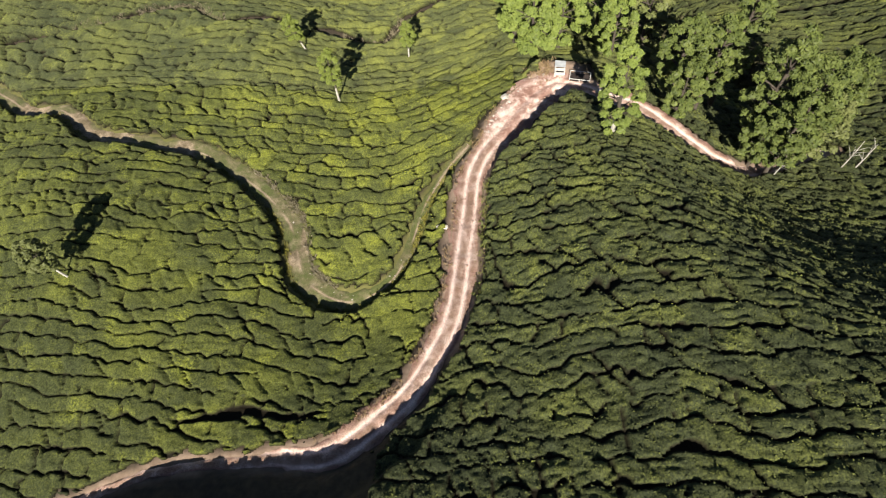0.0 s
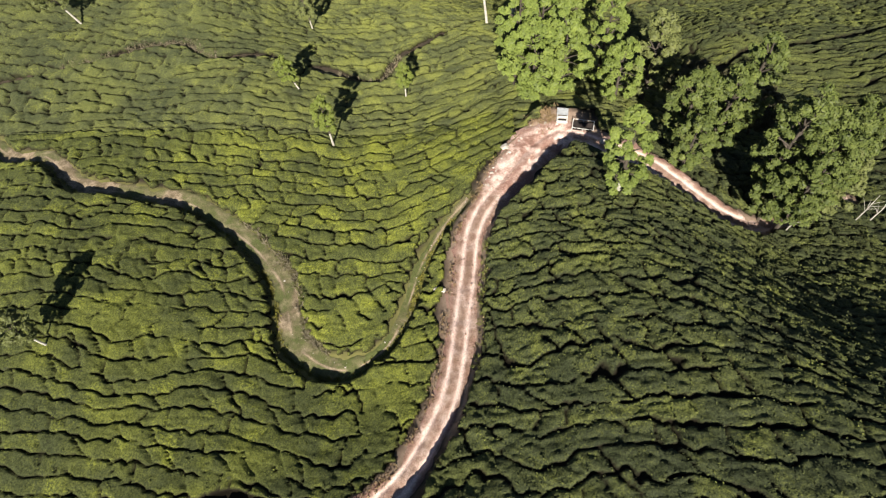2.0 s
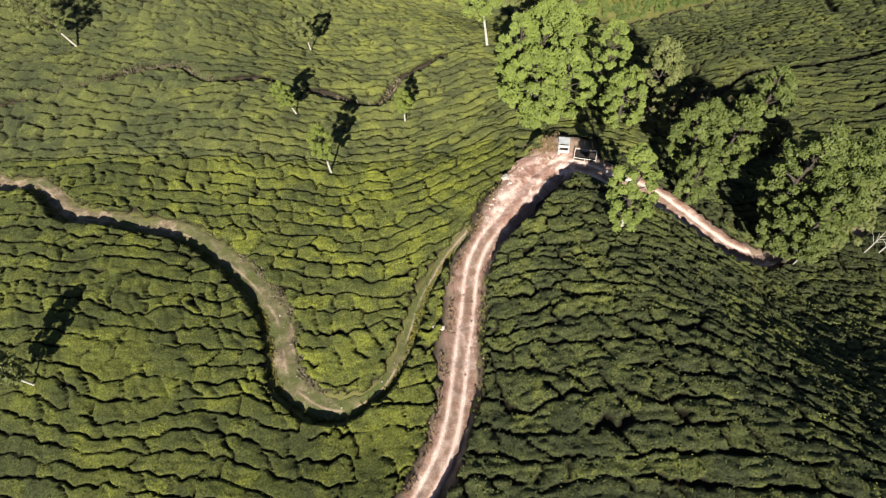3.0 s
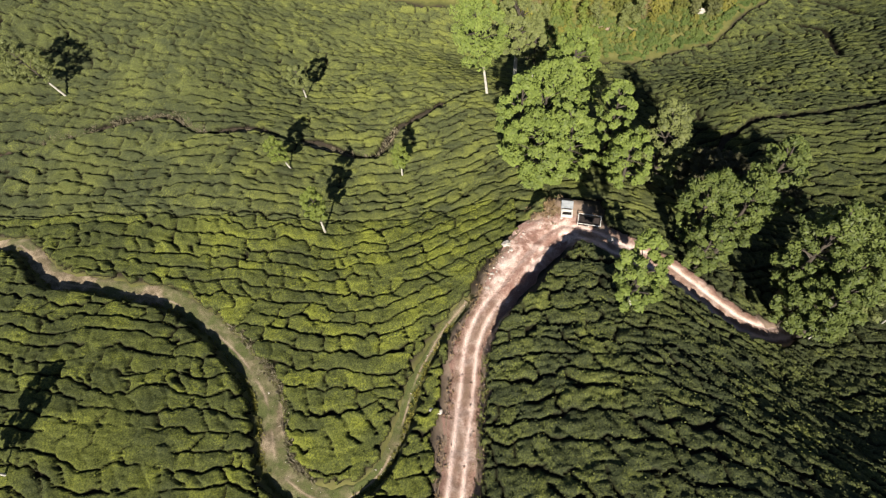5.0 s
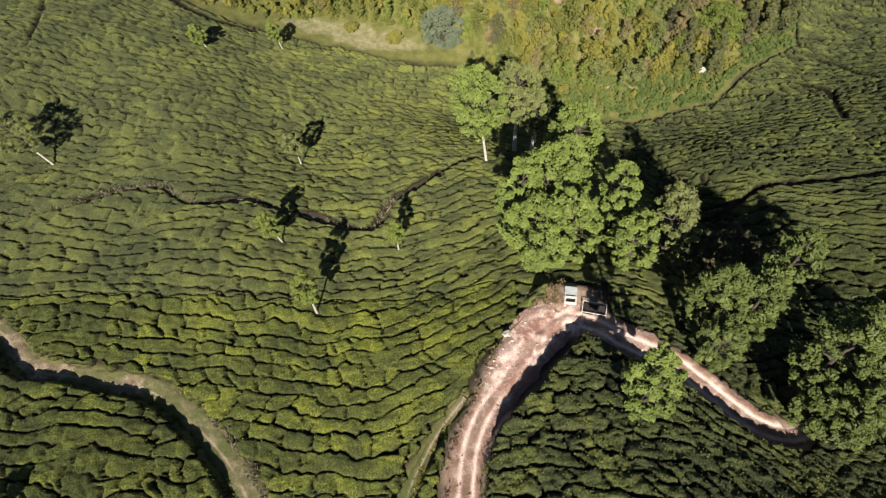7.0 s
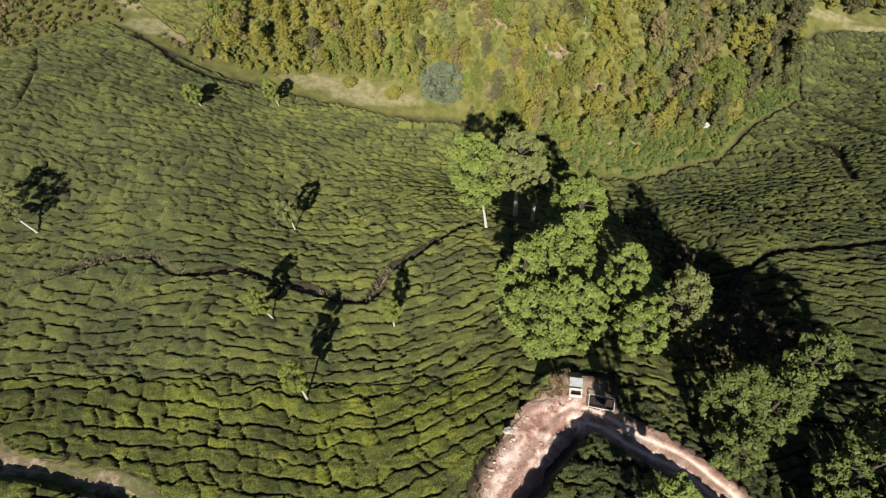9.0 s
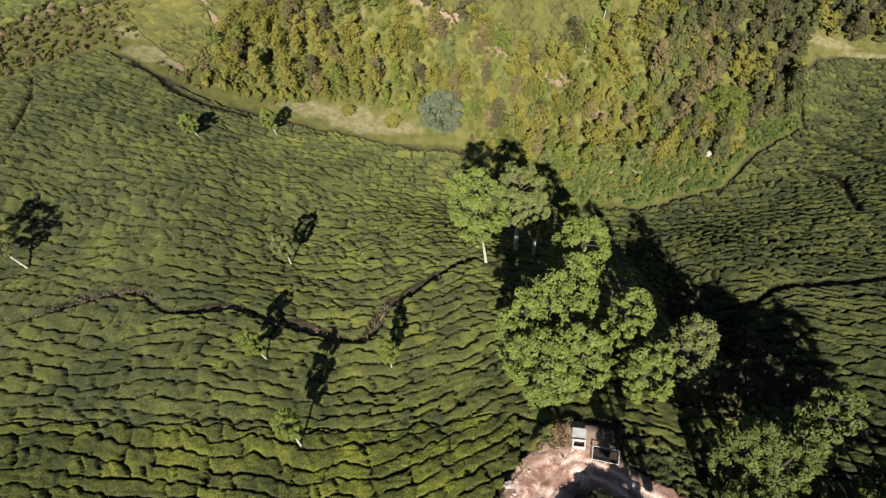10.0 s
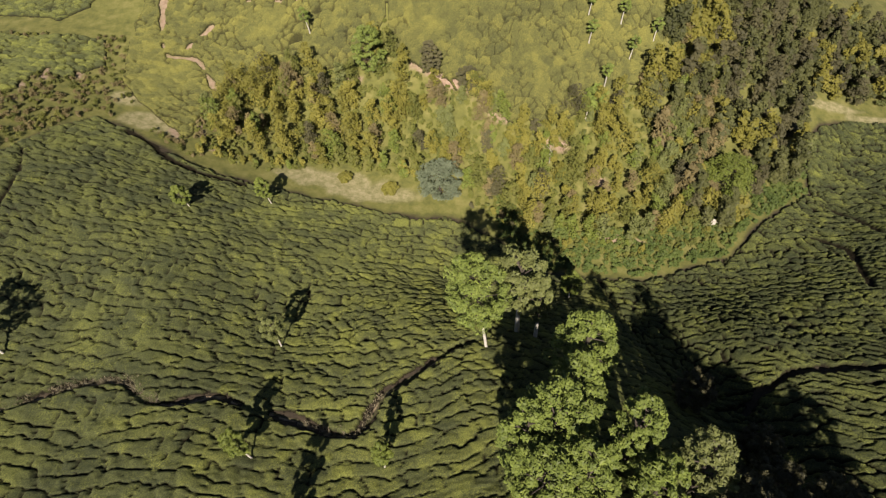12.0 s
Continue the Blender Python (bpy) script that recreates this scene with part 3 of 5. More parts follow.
def tea(x, y, spacing=2.35, seed=0, wild=1.0, rough=0.0):
    """Height of the tea canopy over the ground, the bush number, its tone and how far inside its rim."""
    warp = wild * (2.1 * (grain(x, y, 5.5, seed + 31) - 0.5) + 2.3 * (grain(x, y, 14, seed + 32) - 0.5) + 0.9 * (grain(0.9 * x + 0.4 * y, y - 0.4 * x, 2.1, seed + 33) - 0.5) + 0.34 * (grain(x, y, 0.95, seed + 44) - 0.5))
    lobe = x + 3.0 * grain(x, y, 3.7, seed + 42)
    arch = np.abs(np.sin(1.35 * lobe))
    warp = warp - (0.12 + 0.42 * grain(x, y, 3.3, seed + 46) + 0.25 * step(82, 112, y)) * arch
    ph = (row_phase(x, y) + warp) / spacing
    r = np.floor(ph)
    fr = ph - r
    one = np.ones_like(r)
    down = step(82, 112, y)
    length = 2.0 + 2.6 * hash2(r, one, seed + 1) * (1 - 0.5 * min(2 * rough, 1)) * (1 - 0.6 * down) - 0.3 * down
    q = (x + 0.25 * y + 1.2 * wild * (grain(x, y, 1.9, seed + 34) - 0.5) + 0.35 * (grain(x, y, 0.6, seed + 48) - 0.5) + 2.4 * (hash2(r, one * 3, seed + 9) - 0.5) * (fr - 0.5) + 0.9 * (grain(x, y, 3.1, seed + 52) - 0.5)) / length + 37 * hash2(r, one * 2, seed + 2)
    k = np.floor(q)
    edges = [k + m + 0.6 * (hash2(r, k + m, seed + 3) - 0.5) for m in (-1, 0, 1, 2)]
    cell = k - 1 + sum((q >= e).astype(float) for e in edges)
    d_cell = np.min([np.abs(q - e) for e in edges], axis=0) * length + 0.03
    d_row = np.minimum(fr, 1 - fr) * spacing
    width = 0.02 + (0.12 + 0.26 * rough) * grain(x, y, 2.6, seed + 35) ** 1.4 * (1 - 0.25 * step(60, 90, y))
    over = across(x, y).astype(float)
    width = width + over * (0.02 + 0.14 * grain(x, y, 5.0, seed + 51))
    # some rows have grown together; few bushes of a row stand apart
    shut = 0.9 * step(0.82, 0.90, grain(x, y, 6.0, seed + 36)) + step(0.88, 0.95, grain(x, y, 2.4, seed + 40))
    d_row = d_row + 0.45 * np.minimum(shut, 1)
    near_cell = k + np.argmin([np.abs(q - e) for e in edges], axis=0)
    apart = hash2(r, near_cell, seed + 5)
    open_share = 0.46 + 0.5 * np.minimum(rough, 1) + 0.38 * down
    d_deep = d_cell + 0.6 * step(open_share, open_share + 0.06, apart + 0.25 * (fr - 0.5))
    d = np.minimum(d_row, d_deep)
    t = np.clip((d - width) / 0.12, 0, 1)
    mid = np.interp(x, [-36, -32, -27, -22, -16.5], [14.0, 14.0, 15.0, 14.0, 14.4])
    half = np.interp(x, [-36.5, -33, -28, -25, -22, -19, -16], [-0.3, 0.2, 0.6, 0.5, 0.3, 0.3, -0.3])
    t = np.minimum(t, step(half, half + 0.25, np.abs(y - mid + 0.8 * (grain(x, y, 1.3, 58) - 0.5))))
    for line, half in DITCHES_AND_SHADE:
        t = np.minimum(t, step(half, half + 0.25, near_line(x, y, line)[0] + 0.8 * (grain(x, y, 1.5, 60) - 0.5)))
    high = 0.80 + 0.26 * (hash2(r, cell, seed + 4) - 0.5) + (0.26 + 0.22 * rough) * (grain(x, y, 1.3, seed + 38) - 0.5) + (0.16 + 0.40 * rough) * (grain(x, y, 0.5, seed + 39) - 0.5) - (0.10 + 0.75 * rough) * (1 - np.abs(2 * grain(x + 0.4 * y, y, 0.85, seed + 53) - 1)) ** 3 + 0.18 * rough + 0.22 * over
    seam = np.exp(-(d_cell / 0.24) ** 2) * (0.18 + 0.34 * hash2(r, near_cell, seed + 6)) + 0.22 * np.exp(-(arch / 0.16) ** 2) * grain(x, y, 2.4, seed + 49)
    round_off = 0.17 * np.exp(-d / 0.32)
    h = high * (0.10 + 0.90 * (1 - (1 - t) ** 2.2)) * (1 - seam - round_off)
    # tone is lowered at left and low y, painting dimmer light on those slopes
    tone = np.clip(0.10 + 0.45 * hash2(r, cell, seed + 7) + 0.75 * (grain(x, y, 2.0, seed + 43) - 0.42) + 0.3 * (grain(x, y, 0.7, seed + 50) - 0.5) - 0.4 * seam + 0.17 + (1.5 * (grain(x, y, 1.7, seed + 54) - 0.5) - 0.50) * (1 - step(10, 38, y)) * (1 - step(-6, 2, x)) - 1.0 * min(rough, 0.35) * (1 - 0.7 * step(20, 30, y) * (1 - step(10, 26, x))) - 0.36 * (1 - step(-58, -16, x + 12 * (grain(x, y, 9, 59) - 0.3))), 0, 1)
    return np.maximum(h, 0.06), r * 1000 + cell, tone, t


def far_tea(x, y, spacing=2.35, seed=0, wild=1.0, rough=0.0):
    """Loose rounded bushes with no rows: the same four answers as tea()."""
    rough = rough + 0.14 * (1 - 2 * step(-24, -10, x + 8 * (grain(x, y, 9, 83) - 0.5))) * (y < 230) * (x > -92)
    rough = np.maximum(rough, 0)
    u = (x + 1.1 * (grain(x, y, 2.3, seed + 71) - 0.5) + 0.5 * (grain(x, y, 0.9, seed + 76) - 0.5)) / spacing
    v = (y + 1.1 * (grain(x, y, 2.3, seed + 72) - 0.5) + 0.5 * (grain(x, y, 0.9, seed + 77) - 0.5)) / (0.62 * spacing)
    i, j = np.floor(u), np.floor(v)
    d1, d2 = np.full(x.shape, 9.0), np.full(x.shape, 9.0)
    ids, tone = np.zeros(x.shape), np.zeros(x.shape)
    for di in (-1, 0, 1):
        for dj in (-1, 0, 1):
            a, b = i + di, j + dj
            d = np.hypot(u - a - hash2(a, b, seed + 73), v - b - hash2(a, b, seed + 74))
            m = d < d1
            d2 = np.where(m, d1, np.minimum(d2, d))
            ids, tone = np.where(m, a * 1000 + b, ids), np.where(m, hash2(a, b, seed + 75), tone)
            d1 = np.where(m, d, d1)
    d = (d2 - d1) * spacing * 0.5
    shut = 0.35 * step(0.42, 0.58, 1 - 0.6 * grain(x, y, 4.0, seed + 78) - 0.4 * grain(x, y, 1.1, seed + 82))
    width = (0.04 + 0.30 * rough) * grain(x, y, 3.4, seed + 79)
    t = np.clip((d + shut * (1 - 0.7 * rough) - width) / 0.16, 0, 1)
    h = (0.75 + 0.45 * rough + 0.20 * (tone - 0.5) + 0.25 * (grain(x, y, 0.9, seed + 80) - 0.5)) * (0.25 + 0.75 * (1 - (1 - t) ** 2)) * (1 - 0.50 * np.exp(-d / 0.5))
    return np.maximum(h, 0.05), ids, np.clip(0.15 + 0.75 * tone + 0.5 * (grain(x, y, 1.2, seed + 81) - 0.5), 0, 1), 0.35 + 0.65 * t


def tea_mesh(x0, x1, y0, y1, s, keep, spacing, wild, rough, sprigs, seed=0):
    # finer across the rows than along them
    sx, sy = (1.28 * s, 0.72 * s) if wild < 2 else (s, s)
    xs, ys = np.arange(x0, x1, sx), np.arange(y0, y1, sy)
    x, y = (a.ravel() for a in np.meshgrid(xs, ys, indexing="ij"))
    j = 0.2 * min(sx, sy)
    x, y = x + j * (2 * hash2(np.round(x * 50), np.round(y * 50), 7) - 1), y + j * (2 * hash2(np.round(x * 50), np.round(y * 50), 8) - 1)
    ok = keep(x, y)
    z, gaps, runs = terrain(x, y)
    h, ids, tone, t = (tea if wild < 2 else far_tea)(x, y, spacing, seed, wild, rough)
    if wild >= 2:
        for line, half in CLAY_LINES:
            ok &= near_line(x, y, line)[0] + 1.6 * (grain(x, y, 3.2, 12) - 0.5) + 1.4 * (grain(x, y, 4.5, 14) - 0.45) > 0.25 * half
    bare = (x > -43) & (x < -11) & (y > np.interp(x, [-43, -34, -30, -25, -20, -14, -11], [4.0, 5.7, 5.4, 4.3, 3.0, 4.1, 6.2]) - 1.5) & (y < 9.0 + 0.9 * np.maximum(x + 16, 0)) & (y < 9.5 + 0.1 * np.minimum(x + 30, 0) - 0.9 * (x < -33))
    ok &= ~bare & ~((x > 9.6 + 0.35 * (y - 64) + 0.8 * (grain(x, y, 1.2, 62) - 0.5)) & (x < 18.0) & (y > 62.5) & (y < 69.3 + 0.5 * (grain(x, y, 1.1, 47) - 0.5)))
    # rounded bushes bulge over the tracks' rims, with notches between them
    hem = [0.5 * (grain(x, y, 1.6, 45) - 0.5) + (0.5 + 0.8 * grain(x, y, 3.4, 63)) * (1 - np.abs(np.sin(np.pi * (v / 2.9 + 2.6 * grain(x, y, 4.2, 46 + k)))) ** 0.45) for k, v in enumerate(runs)]
    ok &= (gaps[0] > 0.95 * (grain(x, y, 3.1, 57) - 0.48) + 0.35 * hem[0] - 1.2 * step(0.50, 0.62, grain(x, y, 8.0, 64) + 0.3 * (1 - step(-66, -54, x)) - 0.22)) & (gaps[3] > 0.15 + 0.4 * hem[3]) & (gaps[1] > hem[1]) & (gaps[2] > 0.25 + hem[2] + 0.9 * (grain(x, y, 3.6, 65) + 0.3) * (step(30, 38, y) - step(57, 61, y)) * ~east(x, y))
    f = grid_faces(len(xs), len(ys))
    f = f[ok[f].all(axis=1)]
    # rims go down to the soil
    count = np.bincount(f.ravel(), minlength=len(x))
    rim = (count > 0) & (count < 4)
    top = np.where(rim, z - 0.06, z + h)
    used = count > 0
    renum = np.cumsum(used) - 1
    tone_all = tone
    # bare stems at rims and gaps, which also carry the painted gap shade
    stem_shade = np.where(rim, 1.0, 1 - t)[used]
    src = np.nonzero(used & ~rim & (t > 0.6))[0]
    bush = ids[f[:, 0]]
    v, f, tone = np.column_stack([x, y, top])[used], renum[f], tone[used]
    if sprigs:
        # loose leaf sprays standing up from the clipped tops
        g = np.random.default_rng(seed + 3)
        n = int((0.25 + 1.6 * rough * (wild < 1.25)) * sprigs * len(src) * s * s)
        i = g.choice(src, n)
        p = np.column_stack([x[i], y[i], z[i] + h[i]]) + g.normal(size=(n, 3)) * (0.4 * s, 0.4 * s, 0.02) + (0, 0, 0.02)
        a = g.normal(size=(n, 3)) * (1, 1, 0.35)
        a /= np.linalg.norm(a, axis=1)[:, None]
        b = np.cross(a, g.normal(size=(n, 3)) * 0.8 + (0, 0, 1))
        b /= np.linalg.norm(b, axis=1)[:, None]
        w = (0.05 + 0.09 * g.random(n))[:, None] * (1 + 0.5 * rough)
        q = np.stack([p - a * w, p + b * w * 0.6, p + a * w, p - b * w * 0.6], axis=1).reshape(-1, 3)
        f = np.vstack([f, np.arange(4 * n).reshape(-1, 4) + len(v)])
        v = np.vstack([v, q])
        lit = np.clip(np.repeat(tone_all[i] + 0.10 + 0.35 * g.random(n), 4), 0, 1)
        tone, stem_shade = np.concatenate([tone, lit]), np.concatenate([stem_shade, np.zeros(4 * n)])
        bush = np.concatenate([bush, ids[i]])
    return v, f, np.column_stack([tone, stem_shade]), bush


def seen_strip(x, y):
    return (x > -(56 + 0.42 * y)) & (x < 40 + 0.52 * y)


def garden(x, y):
    return seen_strip(x, y) & (y < np.interp(x, EDGE[:, 0], EDGE[:, 1]) + 1.2 * (grain(x, y, 2.0, 41) - 0.5) - 0.6)


SINGLE = (-38, 12, 15, 56)


def tea_object(v, f, tone, mat):
    used = np.unique(f)
    renum = np.zeros(len(v), dtype=np.int64)
    renum[used] = np.arange(len(used))
    me = mesh_of("tea_bush", v[used], renum[f], mat)
    at = me.color_attributes.new("tone", "FLOAT_COLOR", "POINT")
    t = tone[used]
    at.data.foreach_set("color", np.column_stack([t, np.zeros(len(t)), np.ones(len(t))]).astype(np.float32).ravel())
    return me


ROAD_X = ROAD[(ROAD[:, 1] > 9.8) & (ROAD[:, 0] < 9.5)]


def east(x, y):
    """Beyond the road, on the knoll."""
    return (x > np.interp(y, ROAD_X[:, 1], ROAD_X[:, 0])) & (y < 66) | ((y < 7) & (x > -46)) | (x > 38) & (y < 110)


def across(x, y):
    """The shady gardens over the gully."""
    return (x > 30) & (y > 66) & (x > 44 - 0.2 * (y - 70))


for box, s, mat, keep, wild, rough, sprigs, label in (
        ((-86, 6.6, 6, 72.5), 0.21, TEA, lambda x, y: garden(x, y) & ~east(x, y) & (y < 71.6 + 1.4 * (grain(x, y, 1.7, 93) - 0.5)), 1.0, 0.0, 19, "clipped green tea bushes in close wavy rows on the near slope"),
        ((-46, 78, -4, 66), 0.215, TEA_OLD, lambda x, y: garden(x, y) & east(x, y) & (y < 66), 1.05, 0.27, 14, "dark leafy tea bushes in loose rows on the knoll"),
        ((-128, 72, 65.4, 168), 0.30, TEA_HAZY, lambda x, y: garden(x, y) & ~across(x - 0.6, y) & ((y > 71.2 + 1.4 * (grain(x, y, 1.7, 93) - 0.5)) | (x > 6)) & ~(east(x, y) & (y < 65.4)), 1.0, 0.0, 7, "clipped green tea bushes in close rows down to the valley"),
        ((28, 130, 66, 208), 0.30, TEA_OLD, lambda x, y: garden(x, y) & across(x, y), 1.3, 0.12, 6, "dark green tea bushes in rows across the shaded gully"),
        ((-92, 68, 163, 232), 0.27, TEA_FAR, lambda x, y: inside(x, y, FAR_PLOT) | inside(x, y, LEFT_PLOT), 2.0, 0.2, 4, "pale yellow-green tea bushes on the opposite hillside"),
        ((-152, -86, 164, 232), 0.28, TEA_HAZY, lambda x, y: inside(x, y, CORNER_PLOT) | inside(x, y, END_PLOT), 2.0, 0.55, 4, "loose green tea bushes beyond the valley meadow")):
    v, f, tone, bush = tea_mesh(*box, s, keep, (3.0 if wild > 1.25 else 2.35) if wild < 2 else 2.6, wild, rough, sprigs)
    if s < 0.25 and wild < 2:
        # the bushes that the flight passes nearest stand as things of their own
        order = np.argsort(bush, kind="stable")
        cuts = np.nonzero(np.diff(bush[order]))[0] + 1
        rest = []
        for part_faces in np.split(order, cuts):
            c = v[f[part_faces].ravel()].mean(axis=0)
            if len(part_faces) > 60 and SINGLE[0] < c[0] < SINGLE[1] and SINGLE[2] < c[1] < SINGLE[3]:
                tagged(new("tea_bush", tea_object(v, f[part_faces], tone, mat)), "leafy clipped tea bush beside the dirt road" if mat == TEA_OLD else "clipped yellow-green tea bush beside the footpath", "tea bush", "tea bushes near the road and footpath")
            else:
                rest.append(part_faces)
        f = f[np.concatenate(rest)]
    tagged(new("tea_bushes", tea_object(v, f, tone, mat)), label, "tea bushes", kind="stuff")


# ---- trees ----


def height_at(x, y):
    return float(terrain(np.array([float(x)]), np.array([float(y)]))[0][0])


def leaf_cloud(centres, radii, per, size, flat=0.75, seed=0):
    """Small bent leaf sprays over the outsides of many clumps: vertices and quads."""
    g = np.random.default_rng(seed)
    c = np.repeat(np.asarray(centres), per, axis=0)
    r = np.repeat(np.asarray(radii), per)
    n = len(c)
    d = g.normal(size=(n, 3))
    d[:, 2] = np.abs(d[:, 2]) * 0.9 - 0.25
    d /= np.linalg.norm(d, axis=1)[:, None]
    p = c + d * (r * (0.55 + 0.5 * g.random(n)))[:, None] * np.array([1, 1, flat])
    nrm = d + 0.42 * g.normal(size=(n, 3))
    nrm /= np.linalg.norm(nrm, axis=1)[:, None]
    a = np.cross(nrm, g.normal(size=(n, 3)))
    a /= np.linalg.norm(a, axis=1)[:, None]
    b = np.cross(nrm, a)
    s = size * (0.6 + 0.8 * g.random(n))[:, None]
    v = np.stack([p - a * s, p + b * s * 0.55 - nrm * s * 0.2, p + a * s, p - b * s * 0.55 - nrm * s * 0.2], axis=1).reshape(-1, 3)
    return v, np.arange(4 * n).reshape(-1, 4)


def tube(points, radii, sides=8):
    p = np.asarray(points, dtype=float)
    v, f = [], []
    for k in range(len(p)):
        d = p[min(k + 1, len(p) - 1)] - p[max(k - 1, 0)]
        d /= np.linalg.norm(d) + 1e-9
        a = np.cross(d, (0.3, 0.9, 0.1))
        a /= np.linalg.norm(a) + 1e-9
        b = np.cross(d, a)
        for t in np.linspace(0, 2 * np.pi, sides, endpoint=False):
            v.append(p[k] + radii[k] * (np.cos(t) * a + np.sin(t) * b))
    for k in range(len(p) - 1):
        for t in range(sides):
            q = (t + 1) % sides
            f.append((k * sides + t, k * sides + q, (k + 1) * sides + q, (k + 1) * sides + t))
    return np.array(v), np.array(f)


def join(pieces):
    vs, fs, n = [], [], 0
    for v, f in pieces:
        vs.append(v)
        fs.append(f + n)
        n += len(v)
    return np.vstack(vs), np.vstack(fs)


def tree(x, y, tall, wide, leaf, bark, label, clumps=46, per=70, size=0.30, base=0.30, lean=(0.0, 0.0), slim=1.0, seed=0, name="tree", group="", trunk=0.02):
    """A tapered trunk with limbs, and a crown of many clumps of leaf sprays."""
    g = np.random.default_rng(seed + 100)
    z = height_at(x, y)
    top = new(name)
    top.location = (x, y, z)
    tagged(top, label, "tree", group)
    lx, ly = lean
    axis = lambda t: np.array([lx * t + 0.15 * np.sin(3 * t + seed), ly * t + 0.15 * np.cos(2.6 * t + seed) - 0.15, tall * t])
    r0 = tall * trunk + 0.06
    ts = np.linspace(0, 0.93, 10)
    pts = np.array([axis(t) for t in ts])
    pts[0, 2] -= 0.4
    trunk_v, trunk_f = tube(pts, r0 * (1 - 0.85 * ts), 8)
    pieces = []
    cen, rad = [], []
    for k in range(clumps):
        t = base + (1 - base) * (k + g.random()) / clumps
        u = (t - base) / (1 - base)
        spread_r = wide * slim * (np.sin(np.pi * np.clip(0.10 + 0.86 * u, 0, 1)) ** 0.7) * (0.35 + 0.65 * np.sqrt(g.random()))
        a = 2.4 * k + g.random()
        tip = axis(t) + np.array([np.cos(a) * spread_r, np.sin(a) * spread_r, 0.10 * tall * g.normal() * 0.3])
        cen.append(tip)
        rad.append(max(wide * (0.13 + 0.12 * g.random()), 0.42))
        if k % 3 == 0:
            root = axis(max(t - 0.10, base * 0.9))
            bow = (root + tip) / 2 + np.array([0, 0, 0.06 * spread_r])
            pieces.append(tube([root, bow, tip], [r0 * 0.30, r0 * 0.2, r0 * 0.07], 5))
    v, f = join([(trunk_v, trunk_f)] + pieces)
    me = mesh_of("trunk", v, f, bark)
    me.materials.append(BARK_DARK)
    # limbs and the trunk above the crown's base are darker
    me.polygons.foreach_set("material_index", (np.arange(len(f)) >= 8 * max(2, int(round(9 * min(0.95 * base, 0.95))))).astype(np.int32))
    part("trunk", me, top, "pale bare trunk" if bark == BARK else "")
    v, f = leaf_cloud(cen, rad, per, size, 0.8, seed)
    part("crown", mesh_of("crown", v, f, leaf, False), top)
    return top


GROVE = "trees of the grove"
